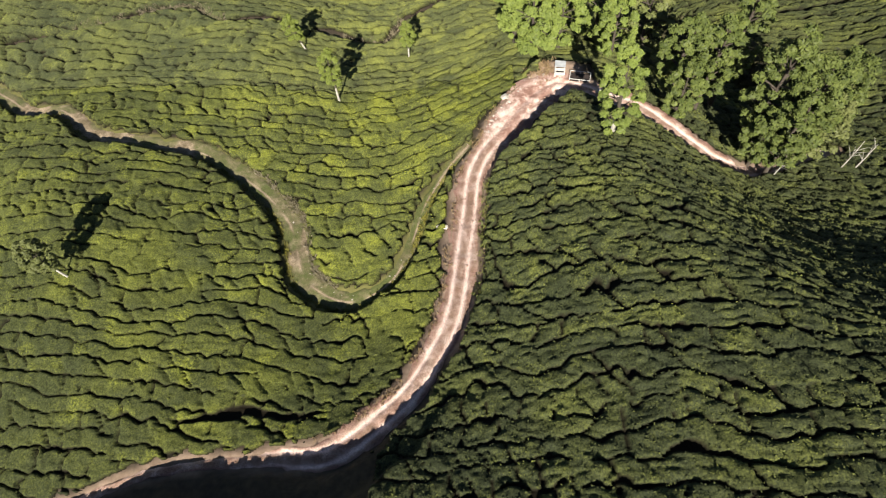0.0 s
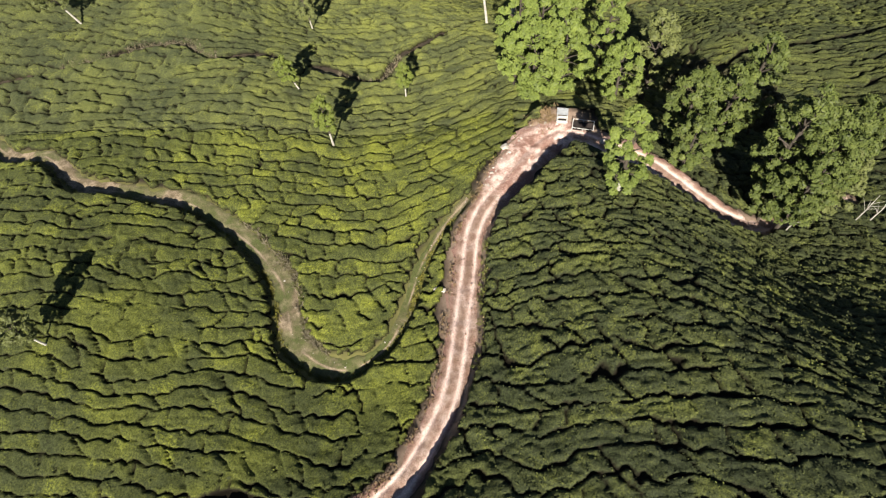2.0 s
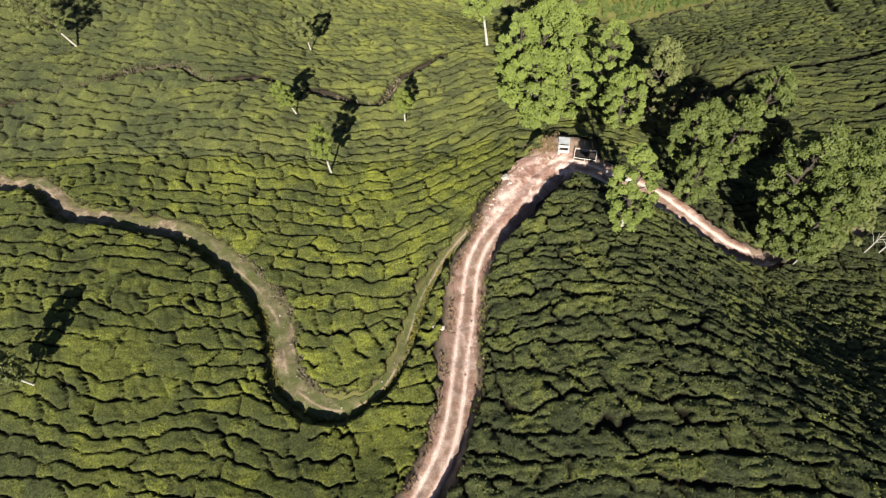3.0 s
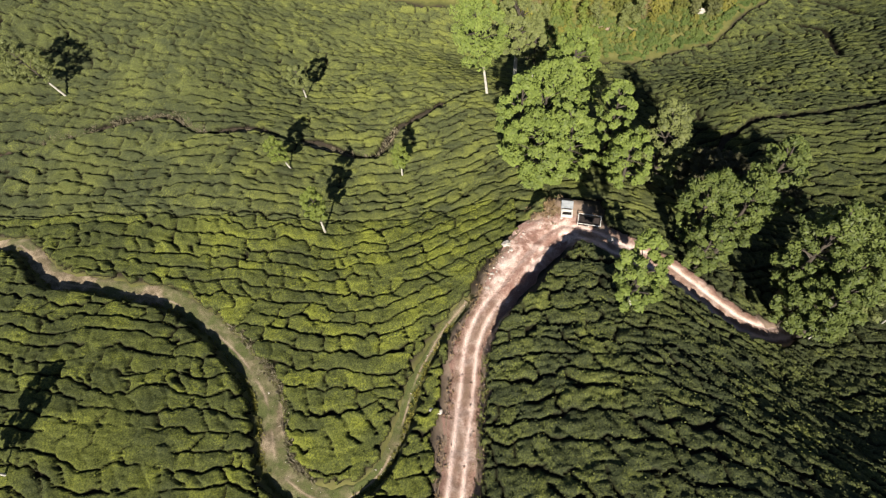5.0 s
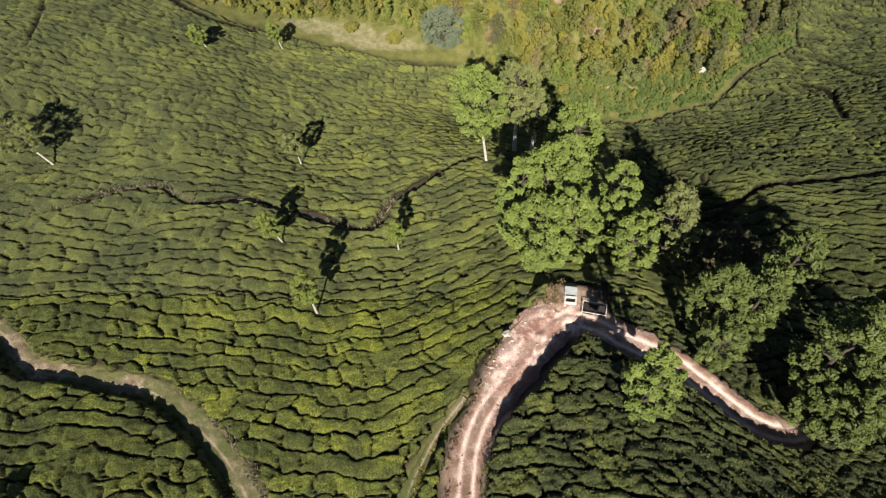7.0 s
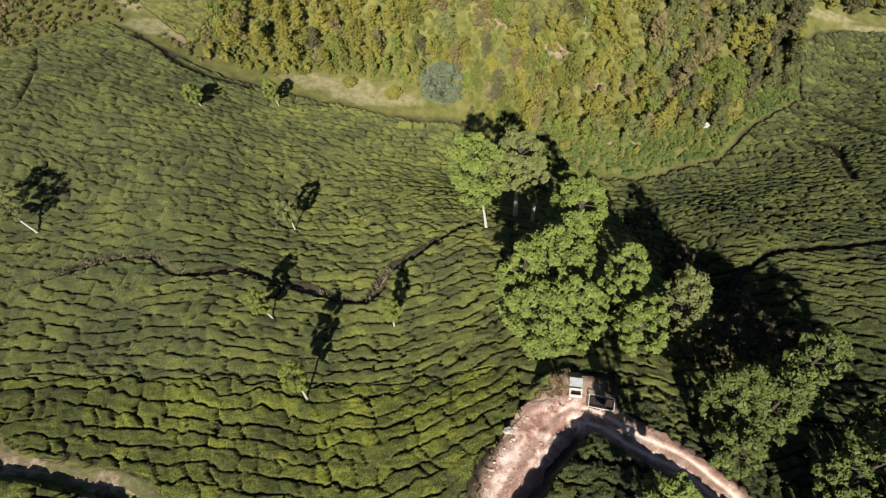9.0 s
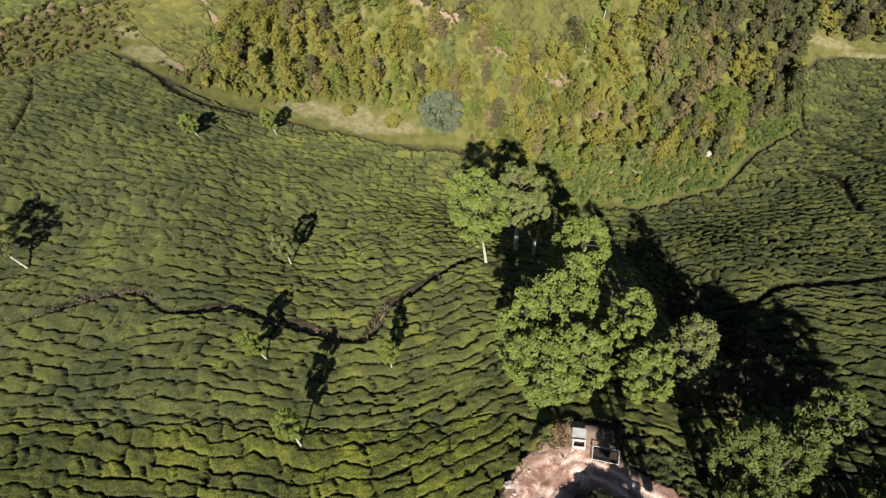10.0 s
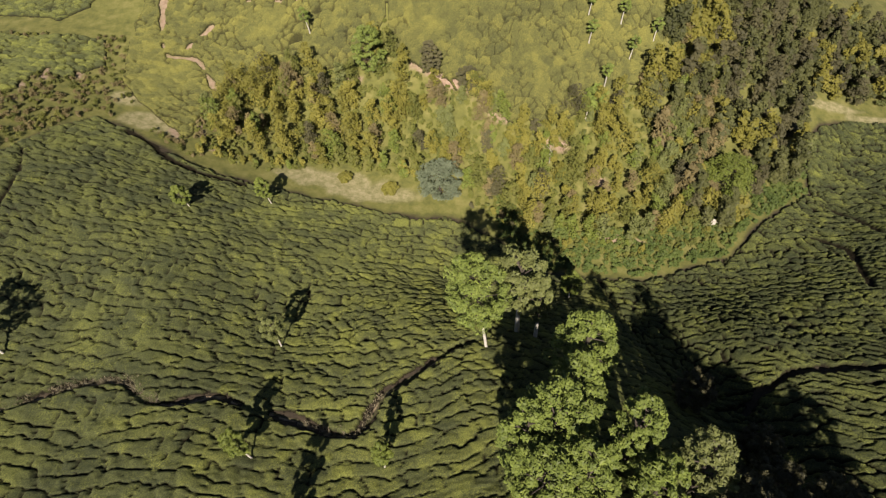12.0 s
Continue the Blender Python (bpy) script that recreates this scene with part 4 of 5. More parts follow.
# x, y, height, half width, leaf, clumps, seed
for x, y, tall, wide, leaf, clumps, label in (
        (3.6, 104.4, 19.5, 4.8, LEAF_OAK, 50, "tall bright green tree with a pale trunk at the tea's edge"),
        (9.3, 109.5, 21.0, 4.2, LEAF_GREY, 46, "tall grey-green tree with thin foliage in the grove"),
        (12.4, 108.5, 16.5, 2.6, LEAF_GREY, 30, "slim grey-green tree in the grove"),
        (17.2, 95.0, 21.0, 4.4, LEAF_OAK, 60, "tall rounded green tree in the grove"),
        (11.0, 81.5, 19.5, 4.6, LEAF_OAK, 60, "tall bright green tree over the gate"),
        (7.4, 79.5, 19.5, 3.2, LEAF_OAK, 40, "tall green tree at the grove's tea side"),
        (9.5, 74.8, 15.5, 4.2, LEAF_OAK, 56, "bushy bright green tree beside the booth"),
        (14.0, 75.5, 15.0, 3.4, LEAF_OAK, 44, "green tree in the middle of the grove"),
        (21.3, 81.5, 17.0, 3.2, LEAF_OAK, 44, "mid-green tree in the grove"),
        (14.8, 88.5, 17.0, 3.8, LEAF_OAK, 46, "tall mid-green tree inside the grove"),
        (28.0, 76.8, 17.5, 3.6, LEAF_GREY, 44, "grey-green tree above the shaded gully"),
        (23.0, 75.5, 11.5, 3.2, LEAF_OAK, 40, "lower green tree at the grove's rim"),
        (17.5, 49.4, 14.8, 2.5, LEAF_OAK, 40, "green tree with a white trunk foot beside the road"),
        (29.2, 62.5, 15.5, 3.5, LEAF_OAK_SHADED, 46, "dense green tree above the road bank"),
        (33.8, 62.0, 17.5, 3.4, LEAF_OAK_SHADED, 44, "tall green tree in the roadside clump"),
        (37.8, 65.6, 23.5, 3.3, LEAF_OAK_SHADED, 46, "tall light green tree in the roadside clump"),
        (28.6, 57.5, 10.5, 2.4, LEAF_OAK_SHADED, 34, "low green tree beside the road bank"),
        (39.0, 54.0, 21.5, 3.7, LEAF_OAK_SHADED, 54, "tall green tree over the road's end"),
        (42.8, 51.5, 20.0, 3.8, LEAF_OAK_SHADED, 54, "tall yellowish green tree over the road's end"),
        (38.5, 50.5, 9.5, 3.0, LEAF_OAK_SHADED, 40, "low spreading green tree on the road bank"),
        (40.6, 48.8, 16.0, 3.2, LEAF_OAK_SHADED, 42, "slim green tree at the road's end"),
        (51.5, 61.0, 16.0, 3.8, LEAF_OAK_SHADED, 46, "green tree at the far side of the roadside clump"),
        (46.5, 52.5, 15.0, 3.6, LEAF_GREY, 44, "shaded grey-green tree behind the clump"),
        (47.5, 60.0, 17.0, 4.2, LEAF_OAK_SHADED, 50, "shaded green tree behind the clump"),
        (55.5, 63.5, 16.5, 4.0, LEAF_OAK_SHADED, 48, "green tree on the gully's far rim"),
        # added trees whose dark leaves deepen the gully's shadow
        (34.0, 74.5, 12.0, 3.6, LEAF_WOOD, 46, "added dark tree filling out the gully's shadow"),
        (41.0, 79.0, 11.0, 3.6, LEAF_WOOD, 46, "added dark tree filling out the gully's shadow"),
        (49.0, 77.0, 12.0, 3.6, LEAF_WOOD, 46, "added dark tree filling out the gully's shadow"),
        (46.0, 89.0, 9.0, 3.4, LEAF_WOOD, 44, "added dark tree filling out the gully's shadow"),
        (38.0, 98.0, 9.0, 3.4, LEAF_WOOD, 44, "added dark tree filling out the gully's shadow")):
    tree(x, y, tall, wide * (1.0 if x > 29 else 1.08), leaf, BARK if y > 100 or y < 50 and x < 20 else BARK_DARK, label, int(clumps * 1.6), 86, 0.25, 0.46 if y > 100 else 0.30 if x > 29 else 0.12, lean=(-2.2, 3.0) if x < 4 else (0.0, 0.0), trunk=0.012 if x < 4 else 0.02, seed=int(x * 31 + y * 7), group=GROVE)

FIELD = "single trees among the tea"
for x, y, tall, wide, leaf, clumps, lean, label in (
        (-72.4, 99.8, 12.5, 3.4, LEAF_GREY, 26, (-5.5, 1.0), "leaning sparse tree with a forked white trunk among tea"),
        (-31.6, 105.6, 9.0, 2.0, LEAF_GREY, 16, (-0.6, 0.2), "thin sparse tree with a white trunk among tea"),
        (-30.0, 83.2, 7.6, 1.5, LEAF_LIGHT, 20, (-1.6, 0.5), "small round-headed light tree with a white stem"),
        (-22.4, 69.2, 11.5, 1.7, LEAF_LIGHT, 26, (-0.2, 0.1), "slim light green tree standing among tea bushes"),
        (-11.5, 82.3, 8.5, 1.3, LEAF_LIGHT, 14, (0.1, 0.0), "very thin light green tree standing among tea"),
        (-51.4, 32.2, 8.5, 1.8, LEAF_GREY, 26, (-0.7, 0.2), "sparse grey-green tree leaning over tea bushes"),
        (-56.3, 139.3, 6.0, 1.9, LEAF_LIGHT, 22, (-1.6, 0), "small light tree near the garden's lower edge"),
        (-42.9, 147.0, 8.0, 1.6, LEAF_LIGHT, 18, (-0.9, 0), "small white-stemmed tree at the garden's lower edge"),
        (22.6, 129.4, 9.0, 2.6, LEAF_LIGHT, 26, (-0.2, 0), "sparse light tree with a white trunk by the reeds"),
        (14.5, 118.5, 10.0, 2.2, LEAF_GREY, 22, (0.2, 0), "thin grey-green tree below the grove")):
    tree(x, y, tall, wide, leaf, BARK, label, int(clumps * 2.0), 90, 0.18, 0.40, lean, seed=int(x * 13 + y * 5 + 900), group=FIELD, trunk=0.012)


# ---- plants of the valley ----
def clump_plants(name, plants, leaf, label, category, per, size, flat=1.0):
    """Many shrubs or woodland crowns, one uncountable mass."""
    cen, rad = [], []
    g = np.random.default_rng(len(plants) * 7 + per)
    heights = land([q[0] for q in plants], [q[1] for q in plants])
    for (x, y, tall, wide), z in zip(plants, heights):
        n = max(4, int(4 + 2.6 * tall / wide + wide))
        for k in range(n):
            u = (k + g.random()) / n
            w = wide * (0.25 + 0.75 * math.sin(math.pi * min(1, 0.18 + 0.75 * u)))
            a = g.random() * 6.28
            q = 0.6 * w * math.sqrt(g.random())
            cen.append((x + q * math.cos(a), y + q * math.sin(a), z + tall * (0.10 + 0.85 * u)))
            rad.append(max(0.30 * wide, 0.42 * w))
    v, f = leaf_cloud(cen, rad, per, size, flat, 5)
    return tagged(new(name, mesh_of(name, v, f, leaf, False)), label, category, kind="stuff")


def scatter(n, x0, x1, y0, y1, ok, seed, apart=1.0):
    """Up to n places, not closer than apart, in the part of a rectangle that ok() allows."""
    g = np.random.default_rng(seed)
    x, y = x0 + (x1 - x0) * g.random(n * 12), y0 + (y1 - y0) * g.random(n * 12)
    m = ok(x, y)
    out, taken = [], set()
    for a, b in zip(x[m], y[m]):
        k = (int(a / apart), int(b / apart))
        if k not in taken:
            taken.add(k)
            out.append((a, b))
    return out[:n]


def edge_of(x):
    return np.interp(x, EDGE[:, 0], EDGE[:, 1])


def tea_free(x, y):
    sandy = np.hypot((x + 28) / 19, (y - 158) / 5.0) < 1
    meadow = (np.hypot((x + 75) / 8, (y - 170) / 5) < 1) | (np.hypot((x + 108) / 26, (y - 202) / 4.5) < 1)
    right = np.hypot((x - 114) / 24, (y - 204) / 4.5) < 1
    clear = (np.hypot(x - 67.5, y - 165) < 7.5) | (np.hypot(x + 5.6, y - 157) < 7)
    return ~(clear | inside(x, y, FAR_PLOT) | inside(x, y, LEFT_PLOT) | inside(x, y, CORNER_PLOT) | inside(x, y, END_PLOT) | sandy | meadow | right) & (y > edge_of(x) + 1)


def brush(x, y):
    return tea_free(x, y) & (y > edge_of(x) + np.where(x > 12, 9 + 4 * (grain(x, y, 8, 51) - 0.5), 4)) & (x < 62 + 0.25 * (y - 160)) & (x > -62 + 9 * (grain(x, y, 6.0, 68) - 0.5)) & (y < 203) & (grain(x, y, 4.0, 67) > 0.24) & ~((x < 6) & (x > -34) & (grain(x, y, 5.0, 66) > 0.58))


def wood(x, y):
    return tea_free(x, y) & (x > 46 + 0.5 * np.maximum(180 - y, 0)) & (y > edge_of(x) + 7) & (x < 240)


def dry(x, y):
    return tea_free(x, y) & (x < -60) & (y > edge_of(x) + 2) & (y < 205)


g = np.random.default_rng(3)
SHRUBS = ((0.48, LEAF_SHRUB, "tall yellow-green shrubs crowding the valley slope"), (0.60, LEAF_LOW, "mid-green shrubs among the valley scrub"),
          (0.70, LEAF_LIGHT, "bright green shrubs among the valley scrub"), (0.78, LEAF_RUST, "rusty brown shrubs among the valley scrub"),
          (0.88, LEAF_WOOD, "dark olive shrubs among the valley scrub"), (9.0, LEAF_GREY, "grey-green shrubs among the valley scrub"))
groups = [[] for _ in SHRUBS]
for x, y in scatter(420, -62, 78, 140, 205, brush, 11, 3.6):
    near = y - edge_of(x)
    tall = (1.6 + 1.8 * g.random()) if near < 10 else (4.8 + 5.6 * g.random())
    k = 0.85 * g.random() + 0.5 * grain(np.array([x]), np.array([y]), 11, 53)[0] - 0.12 - 0.15 * (x < -10)
    groups[[k < q[0] for q in SHRUBS].index(True)].append((x, y, tall, tall * (0.27 + 0.12 * g.random())))
for q, (_, leaf, label) in zip(groups, SHRUBS):
    clump_plants("shrubs", q, leaf, label, "shrubs", 42, 0.27)
low = [(x, y, 0.8 + 0.9 * g.random(), 0.7 + 0.5 * g.random()) for x, y in scatter(1200, -62, 78, 140, 205, lambda x, y: tea_free(x, y) & (y > edge_of(x) + 5) & (x < 70) & (y < 203), 15, 1.6)]
clump_plants("undergrowth", low, LEAF_LOW, "green undergrowth between the valley shrubs", "undergrowth", 10, 0.30)
WOODS = ((0.36, LEAF_WOOD, "dense dark olive woodland on the far hillside"), (0.70, LEAF_DUSK, "dull green trees in the far woodland"),
         (0.84, LEAF_SHRUB, "yellowish trees in the far woodland"), (0.93, LEAF_GREY, "grey-green trees in the far woodland"), (9.0, LEAF_RUST, "russet trees in the far woodland"))
groups = [[] for _ in WOODS]
for x, y in scatter(420, 44, 175, 150, 245, wood, 12, 4.4):
    tall = 6.5 + 7.5 * g.random()
    k = 0.8 * g.random() + 0.6 * (grain(np.array([x]), np.array([y]), 16, 54)[0] - 0.2) - 0.004 * (y - 190) - 0.25 * (55 < x < 100 and y > 184)
    groups[[k < q[0] for q in WOODS].index(True)].append((x, y, tall, 2.1 + 1.9 * g.random()))
for q, (_, leaf, label) in zip(groups, WOODS):
    clump_plants("woodland", q, leaf, label, "woodland", 46, 0.42)
low = [(x, y, 0.5 + 0.7 * g.random(), 0.6 + 0.6 * g.random()) for x, y in scatter(520, -130, -58, 145, 206, dry, 13, 1.2)]
clump_plants("shrubs", low[::2], LEAF_RUST, "low brownish scrub around the valley meadow", "shrubs", 16, 0.18)
clump_plants("shrubs", low[1::2], LEAF_LOW, "low olive scrub around the valley meadow", "shrubs", 16, 0.18)
low = [(x, y, 0.8 + 0.6 * g.random(), 0.9 + 0.5 * g.random()) for x, y in scatter(520, 8, 96, 136, 186, lambda x, y: tea_free(x, y) & (y < edge_of(x) + 13 + 5 * (grain(x, y, 9, 52) - 0.5)), 14, 0.9)]
clump_plants("reeds", low, LEAF_REED, "bright green reeds and ferns along the wet valley floor", "reeds", 15, 0.28)

# single plants of the valley
for x, y, tall, wide, leaf, label in (
        (-5.6, 158.0, 9.5, 5.4, LEAF_BLUE, "round blue-green eucalyptus on the valley floor"),
        (-28.7, 160.2, 1.6, 1.6, LEAF_SHRUB, "round green bush on the pale valley strip"),
        (-17.7, 157.9, 1.8, 2.0, LEAF_SHRUB, "round green bush on the pale valley strip"),
        (-22.6, 188.4, 12.5, 4.2, LEAF_OAK, "dense dark green tree beside the far tea plot"),
        (-7.1, 186.5, 9.0, 2.6, LEAF_WOOD, "dark pointed tree on the clay bank"),
        (1.9, 182.5, 6.5, 2.8, LEAF_WOOD, "dark rounded tree on the clay bank"),
        (67.5, 166.0, 10.0, 6.4, LEAF_LIGHT, "broad bright yellow-green tree at the woodland's foot"),
        (34.0, 179.5, 6.5, 3.0, LEAF_OAK, "dark green tree at the far plot's lower corner")):
    tree(x, y, tall, wide, leaf, BARK_DARK, label, 46 + int(12 * wide), 70, 0.24, 0.08, seed=int(x * 3 + y), name="tree" if tall > 3 else "bush", group="")
for x, y, tall, lean in ((33.3, 197.2, 6.5, 0.6), (41.8, 197.2, 6.5, 0.7), (33.1, 191.8, 6.5, 0.4), (43.6, 190.4, 7.0, 0.8), (36.5, 183.9, 7.0, 0.7), (31.4, 177.1, 7.0, 0.5), (50.8, 196.3, 6.5, 0.6), (-39.4, 198.9, 7.5, -0.5)):
    tree(x, y, tall, 1.4, LEAF_OAK, BARK, "small tree with a bare white trunk among far tea", 20, 55, 0.2, 0.55, (lean, 0), seed=int(x * 5 + y), group="white-trunked trees of the far plot", trunk=0.018)


# ---- small built things ----
WHITE = plain("chalky_white_paint", (0.62, 0.61, 0.58), (0.80, 0.79, 0.76), 2.5, 0.7, 0.2, 0.01)
SHEET = plain("grey_roof_sheet", (0.42, 0.44, 0.46), (0.58, 0.60, 0.62), 1.6, 0.5, 0.3, 0.01, 0.3)
DARK = plain("shade_dark_floor", (0.020, 0.016, 0.014), (0.045, 0.032, 0.028), 3.0, 0.95)
STONE = plain("pale_stone", (0.42, 0.38, 0.34), (0.68, 0.63, 0.57), 1.8, 0.9, 0.6, 0.04)
POLE = plain("weathered_pole", (0.30, 0.28, 0.25), (0.48, 0.46, 0.42), 3.0, 0.8)


def box(sx, sy, sz, at=(0, 0, 0), soft=0.02):
    """A bevelled box standing on at."""
    bm = bmesh.new()
    bmesh.ops.create_cube(bm, size=1, matrix=Matrix.LocRotScale((at[0], at[1], at[2] + sz / 2), None, (sx, sy, sz)))
    bmesh.ops.bevel(bm, geom=bm.edges[:], offset=soft, segments=2, affect="EDGES")
    return bm


def bm_part(name, bm, material, parent, label="", m=None):
    me = bpy.data.meshes.new(name)
    if m is not None:
        bm.transform(m)
    bm.to_mesh(me)
    bm.free()
    me.materials.append(material)
    ob = new(name, me)
    ob.parent = parent
    if label:
        tagged(ob, label)
    return ob


def booth(x, y, turn):
    """A low hut with a tilted sheet roof, and an open white counter before it."""
    top = new("roadside_booth")
    top.matrix_basis = pose(x, y, height_at(x, y) - 0.05, 0, 0, turn)
    tagged(top, "small white-walled booth with a tilted grey sheet roof", "booth")
    for n, b in (("side_wall", box(0.10, 0.95, 0.50, (-0.70, 0.75, 0))), ("side_wall", box(0.10, 0.95, 0.50, (0.70, 0.75, 0))), ("back_wall", box(1.30, 0.10, 0.55, (0, 1.17, 0)))):
        bm_part(n, b, WHITE, top)
    bm_part("roof", box(1.62, 1.15, 0.05, (0, 0, 0), 0.012), SHEET, top, "tilted grey metal roof sheet", pose(0, 0.75, 0.59, 7, 2, 0))
    for n, b in (("counter_side", box(0.16, 1.05, 0.5, (-0.70, -0.5, 0))), ("counter_side", box(0.16, 1.05, 0.5, (0.70, -0.5, 0))),
                 ("counter_front", box(1.24, 0.20, 0.5, (0, -0.925, 0))), ("counter_back", box(1.24, 0.16, 0.5, (0, -0.055, 0)))):
        bm_part(n, b, WHITE, top)
    # near-black floor paints the counter's inner shade
    bm_part("counter_floor", box(1.24, 0.69, 0.12, (0, -0.48, 0)), DARK, top, "dark shaded inside of the counter")
    return top


def rail_pen(x, y, turn):
    """A white-painted low frame; a dark slab paints the shaded grass inside."""
    top = new("railed_pen")
    top.matrix_basis = pose(x, y, height_at(x, y) - 0.05, 0, 0, turn)
    tagged(top, "white-railed rectangular pen in tree shade by the booth", "railed pit")
    for px in (-1.5, 0.0, 1.5):
        for py in (-0.8, 0.8):
            bm_part("post", box(0.09, 0.09, 0.5, (px, py, 0)), WHITE, top)
    for py in (-0.8, 0.8):
        bm_part("rail", box(3.08, 0.08, 0.08, (0, py, 0.5)), WHITE, top)
    for px in (-1.5, 1.5):
        bm_part("rail", box(0.08, 1.52, 0.08, (px, 0, 0.5)), WHITE, top)
    # near-black slab stands in for tree shade on the pen's grass
    bm_part("pen_shade_floor", box(2.9, 1.5, 0.12, (0, 0, 0)), DARK, top, "dark slab painting the shaded grass inside the pen")
    return top


booth(13.2, 66.55, -8)
rail_pen(15.95, 64.5, -13)


def stone(x, y, size, label, seed, lift=0.0):
    g = np.random.default_rng(seed)
    bm = bmesh.new()
    bmesh.ops.create_icosphere(bm, subdivisions=3, radius=1)
    off = Vector(g.random(3) * 50)
    for v in bm.verts:
        v.co *= 1 + 0.55 * noise.noise(v.co * 1.3 + off) + 0.18 * noise.noise(v.co * 4 + off)
        v.co = Vector((v.co.x * size[0], v.co.y * size[1], v.co.z * size[2]))
    me = bpy.data.meshes.new("stone")
    bm.to_mesh(me)
    bm.free()
    me.materials.append(STONE)
    ob = new("stone", me)
    ob.location = (x, y, height_at(x, y) + 0.3 * size[2] + lift)
    tagged(ob, label, "stone")
    return ob


stone(61.8, 155.0, (1.5, 1.0, 1.3), "pale jagged boulder among the valley reeds", 1)
stone(4.6, 61.4, (0.55, 0.4, 0.35), "pale stone at the edge of the dirt road", 2)
stone(5.2, 60.4, (0.25, 0.2, 0.2), "small pale stone at the road's edge", 3)
stone(-4.9, 38.9, (0.6, 0.35, 0.35), "pale broken stones beside the footpath bank", 4)
stone(-4.1, 38.6, (0.4, 0.3, 0.3), "pale broken stones beside the footpath bank", 5)
stone(18.2, 60.8, (0.5, 0.35, 0.3), "pale stone on the shaded road", 6)


def bare_tree(x, y, tall, label, seed, bend=(0, 0)):
    """A dead tree: trunk and forked bare limbs."""
    g = np.random.default_rng(seed)
    top = new("bare_tree")
    top.location = (x, y, height_at(x, y))
    tagged(top, label, "tree")
    trunk_top = np.array([bend[0], bend[1], tall])
    pieces = [tube([(0, 0, -0.3), tuple(trunk_top * 0.5 + (0.1, 0, 0)), tuple(trunk_top)], [0.12, 0.08, 0.03], 5)]
    for k in range(9):
        t = 0.3 + 0.6 * g.random()
        a = 6.28 * g.random()
        root = trunk_top * t
        tip = root + np.array([np.cos(a), np.sin(a), 0.9]) * tall * (0.12 + 0.2 * g.random())
        pieces.append(tube([root, (root + tip) / 2 + (0, 0, 0.1), tip], [0.05, 0.035, 0.012], 5))
    v, f = join(pieces)
    part("trunk", mesh_of("trunk", v, f, POLE), top)
    return top


bare_tree(21.7, 167.0, 5.5, "dead bleached bush with bare upright branches", 1)
bare_tree(53.4, 51.3, 5.0, "leaning bleached dead trunk in the shaded tea", 2, (1.6, 1.5))
bare_tree(55.8, 51.6, 4.5, "leaning bleached dead trunk in the shaded tea", 3, (1.5, 1.2))
bare_tree(41.5, 48.2, 3.5, "bare pale branches on the road bank", 4, (0.8, 0.5))


# ---- weeds and stones along the tracks ----
TWIG = leafy("grey_twigs", (0.12, 0.10, 0.06), (0.19, 0.165, 0.105), (0.27, 0.245, 0.18), 0.6, 0.9, 0.9)
DRY = leafy("dry_weeds", (0.15, 0.10, 0.05), (0.24, 0.165, 0.09), (0.33, 0.25, 0.14), 0.6, 0.9, 0.9)


def along(line, first, last, side, out, n, seed):
    """Places beside a line, between two of its rows, at a distance out from its rim."""
    g = np.random.default_rng(seed)
    k = first + (last - first) * g.random(n)
    row = np.column_stack([np.interp(k, np.arange(len(line)), line[:, c]) for c in range(3)])
    d = np.gradient(line[:, :2], axis=0)
    d = np.column_stack([np.interp(k, np.arange(len(line)), d[:, c]) for c in range(2)])
    d /= np.linalg.norm(d, axis=1)[:, None]
    off = side * (row[:, 2] + out[0] + (out[1] - out[0]) * g.random(n) ** 1.5)
    return row[:, 0] - d[:, 1] * off, row[:, 1] + d[:, 0] * off


def upright(name, x, y, tall, wide, blades, leaf, label, seed, low=0.0):
    """Tufts of thin upright blades."""
    g = np.random.default_rng(seed)
    z = terrain(x, y)[0] + low
    n = len(x) * blades
    base = np.repeat(np.column_stack([x, y, z]), blades, axis=0) + g.normal(size=(n, 3)) * (wide, wide, 0.03)
    tip = base + np.column_stack([g.normal(size=n) * 0.4, g.normal(size=n) * 0.4, 0.5 + 0.7 * g.random(n)]) * tall
    w = np.column_stack([g.normal(size=n), g.normal(size=n), np.zeros(n)]) * 0.045
    v = np.stack([base - w, base + w, tip + 0.3 * w, tip - 0.3 * w], axis=1).reshape(-1, 3)
    return tagged(new(name, mesh_of(name, v, np.arange(4 * n).reshape(-1, 4), leaf, False)), label, name.replace("_", " "), kind="stuff")


x, y = along(PATH, 42, 72, 1, (0.0, 1.1), 170, 41)
upright("dry_weeds", x, y, 0.5, 0.22, 12, TWIG, "dry grey-brown weeds on the footpath's upper bank", 42)
for first, last, n, seed in ((5, 14, 50, 71), (16, 33, 120, 73), (52, 70, 40, 75)):
    x, y = along(LEDGE, first, last, 1, (-0.5, 0.8), n, seed)
    upright("dry_weeds", x, y, 0.45, 0.24, 12, TWIG, "dry grey twigs along the hillside ledge", seed + 1, 0.45)
x, y = along(PATH, 10, 110, -1, (-0.35, 0.3), 700, 43)
upright("grass_tufts", x, y, 0.30, 0.20, 10, LEAF_SHRUB, "low grass tufts at the footpath's rim", 44)
x, y = along(ROAD, 30, 95, 1, (-0.1, 0.5), 150, 45)
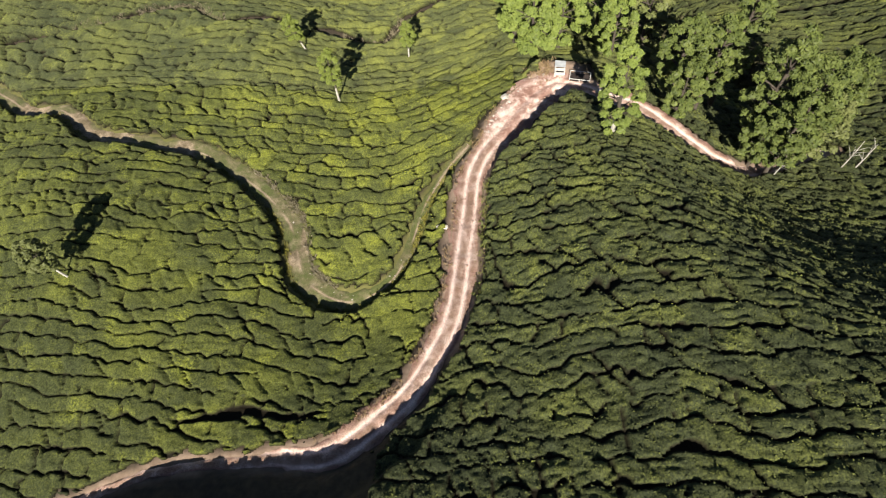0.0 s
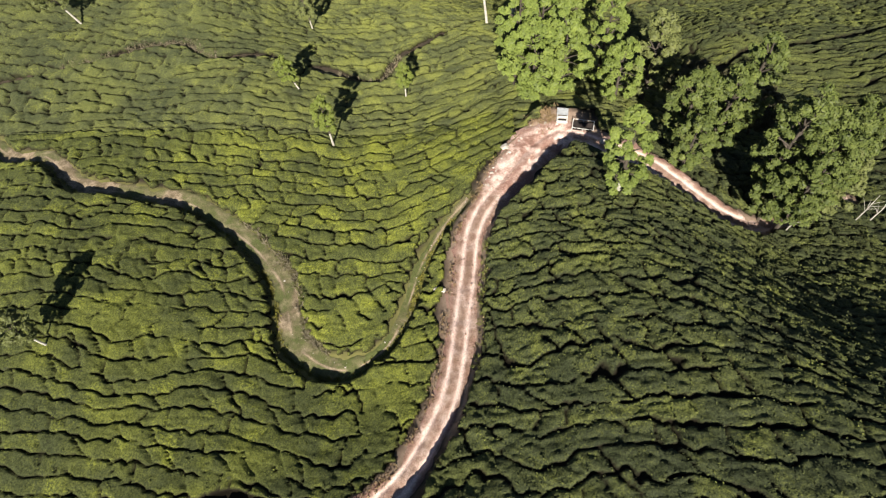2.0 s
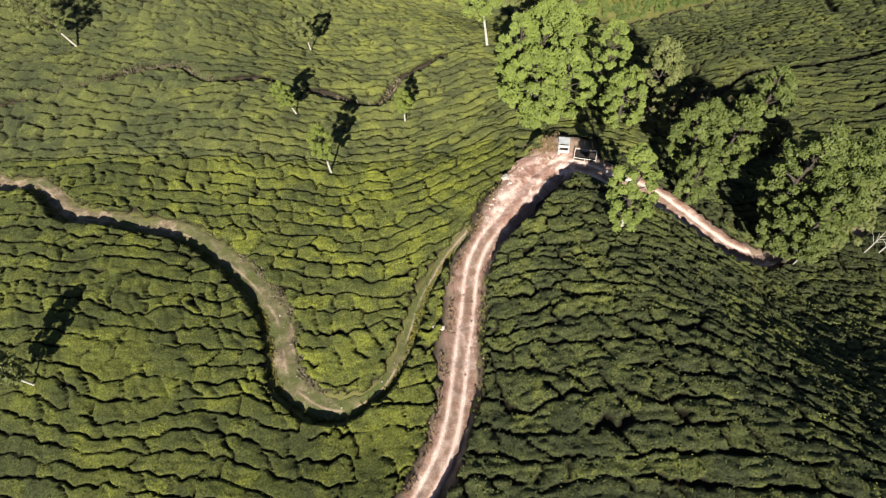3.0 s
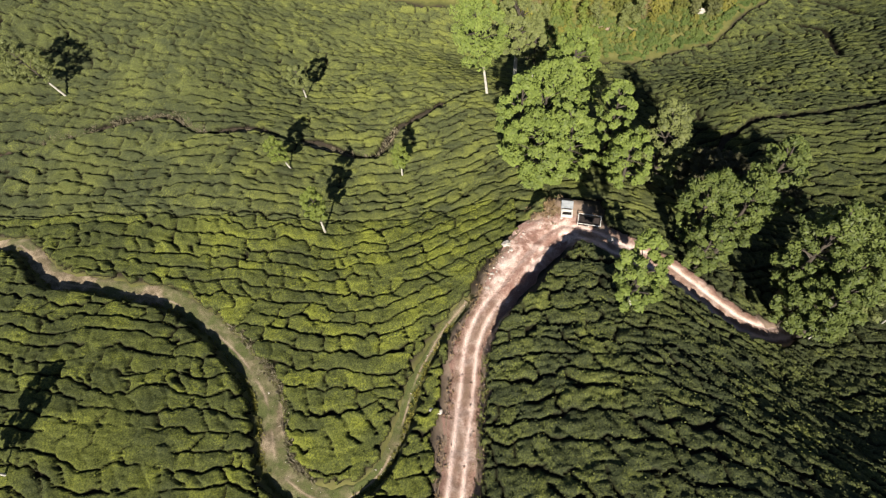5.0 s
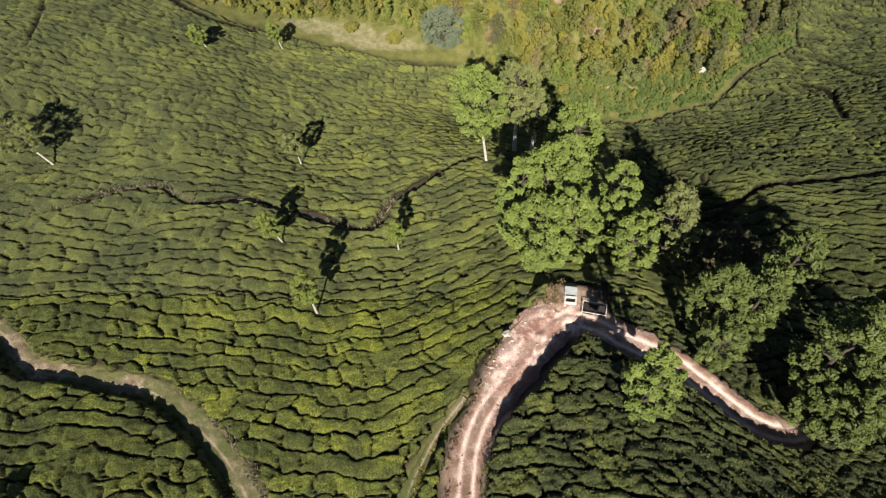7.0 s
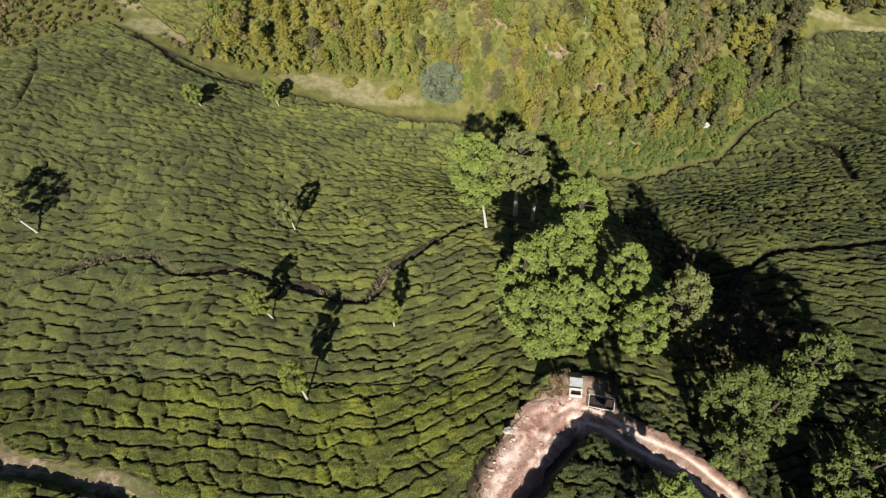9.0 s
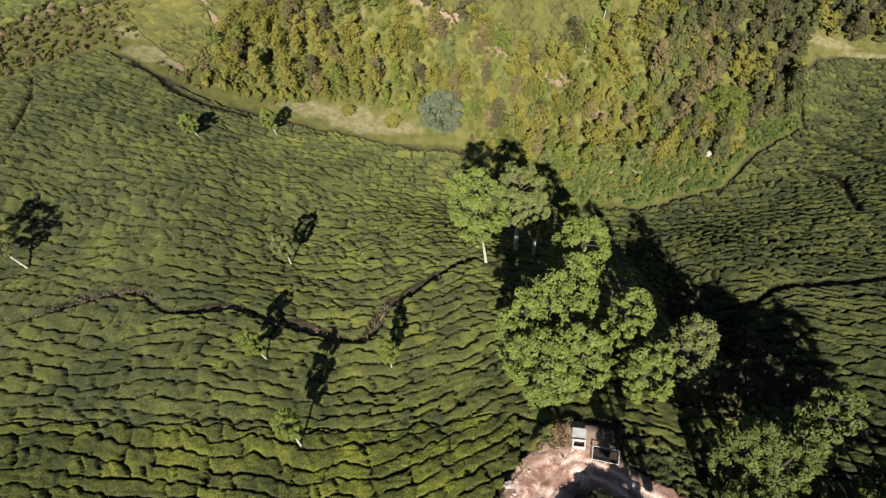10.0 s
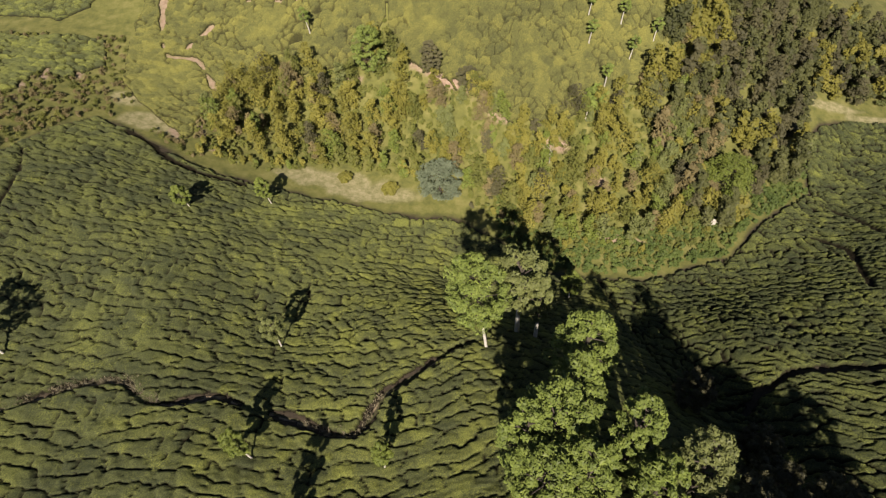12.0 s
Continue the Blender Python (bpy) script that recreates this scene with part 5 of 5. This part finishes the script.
upright("grass_tufts", x, y, 0.28, 0.22, 10, DRY, "dry grass tufts along the dirt road's verge", 46)
x, y = along(ROAD, 58, 74, -1, (0.3, 1.0), 70, 47)
upright("grass_tufts", x, y, 0.45, 0.30, 14, LEAF_LOW, "green weeds on the bank beside the dirt road", 48)
x, y = 10.2 + 1.2 * np.random.default_rng(49).normal(size=80), 67.2 + 1.0 * np.random.default_rng(50).normal(size=80)
upright("dry_weeds", x, y, 0.40, 0.25, 12, DRY, "dry brown scrub on the bare soil beside the booth", 51)


def gravel(name, x, y, size, material, label, seed, lift=0.0):
    """Loose clods and stones, lumpy octahedra."""
    g = np.random.default_rng(seed)
    z = terrain(x, y)[0] + lift
    r = size * (0.4 + g.random(len(x)) ** 2)
    axes = np.array([(1, 0, 0), (0, 1, 0), (-1, 0, 0), (0, -1, 0), (0, 0, 0.7), (0, 0, -0.7)])
    v = np.column_stack([x, y, z])[:, None, :] + r[:, None, None] * axes[None] * (0.6 + 0.8 * g.random((len(x), 6, 1))) + 0.25 * r[:, None, None] * g.normal(size=(len(x), 6, 3))
    tri = np.array([(0, 1, 4), (1, 2, 4), (2, 3, 4), (3, 0, 4), (1, 0, 5), (2, 1, 5), (3, 2, 5), (0, 3, 5)])
    f = (np.arange(len(x))[:, None, None] * 6 + tri[None]).reshape(-1, 3)
    return tagged(new(name, mesh_of(name, v.reshape(-1, 3), f, material, False)), label, name, kind="stuff")


CLOD = plain("earth_clods", (0.34, 0.21, 0.15), (0.62, 0.46, 0.37), 1.1, 0.95)
x, y = along(ROAD, 62, 112, 1, (-4.5, 0.3), 420, 52)
gravel("gravel", x, y, 0.10, CLOD, "loose reddish clods and pebbles on the dirt road", 53, 0.06)
x, y = along(ROAD, 84, 104, 1, (-0.9, 0.3), 60, 54)
gravel("gravel", x, y, 0.17, STONE, "pale broken stones along the road's outer edge", 55, 0.06)
x, y = along(PATH, 50, 116, 1, (-1.6, -0.2), 36, 56)
gravel("gravel", x, y, 0.10, STONE, "small pale stones on the footpath", 57, 0.06)
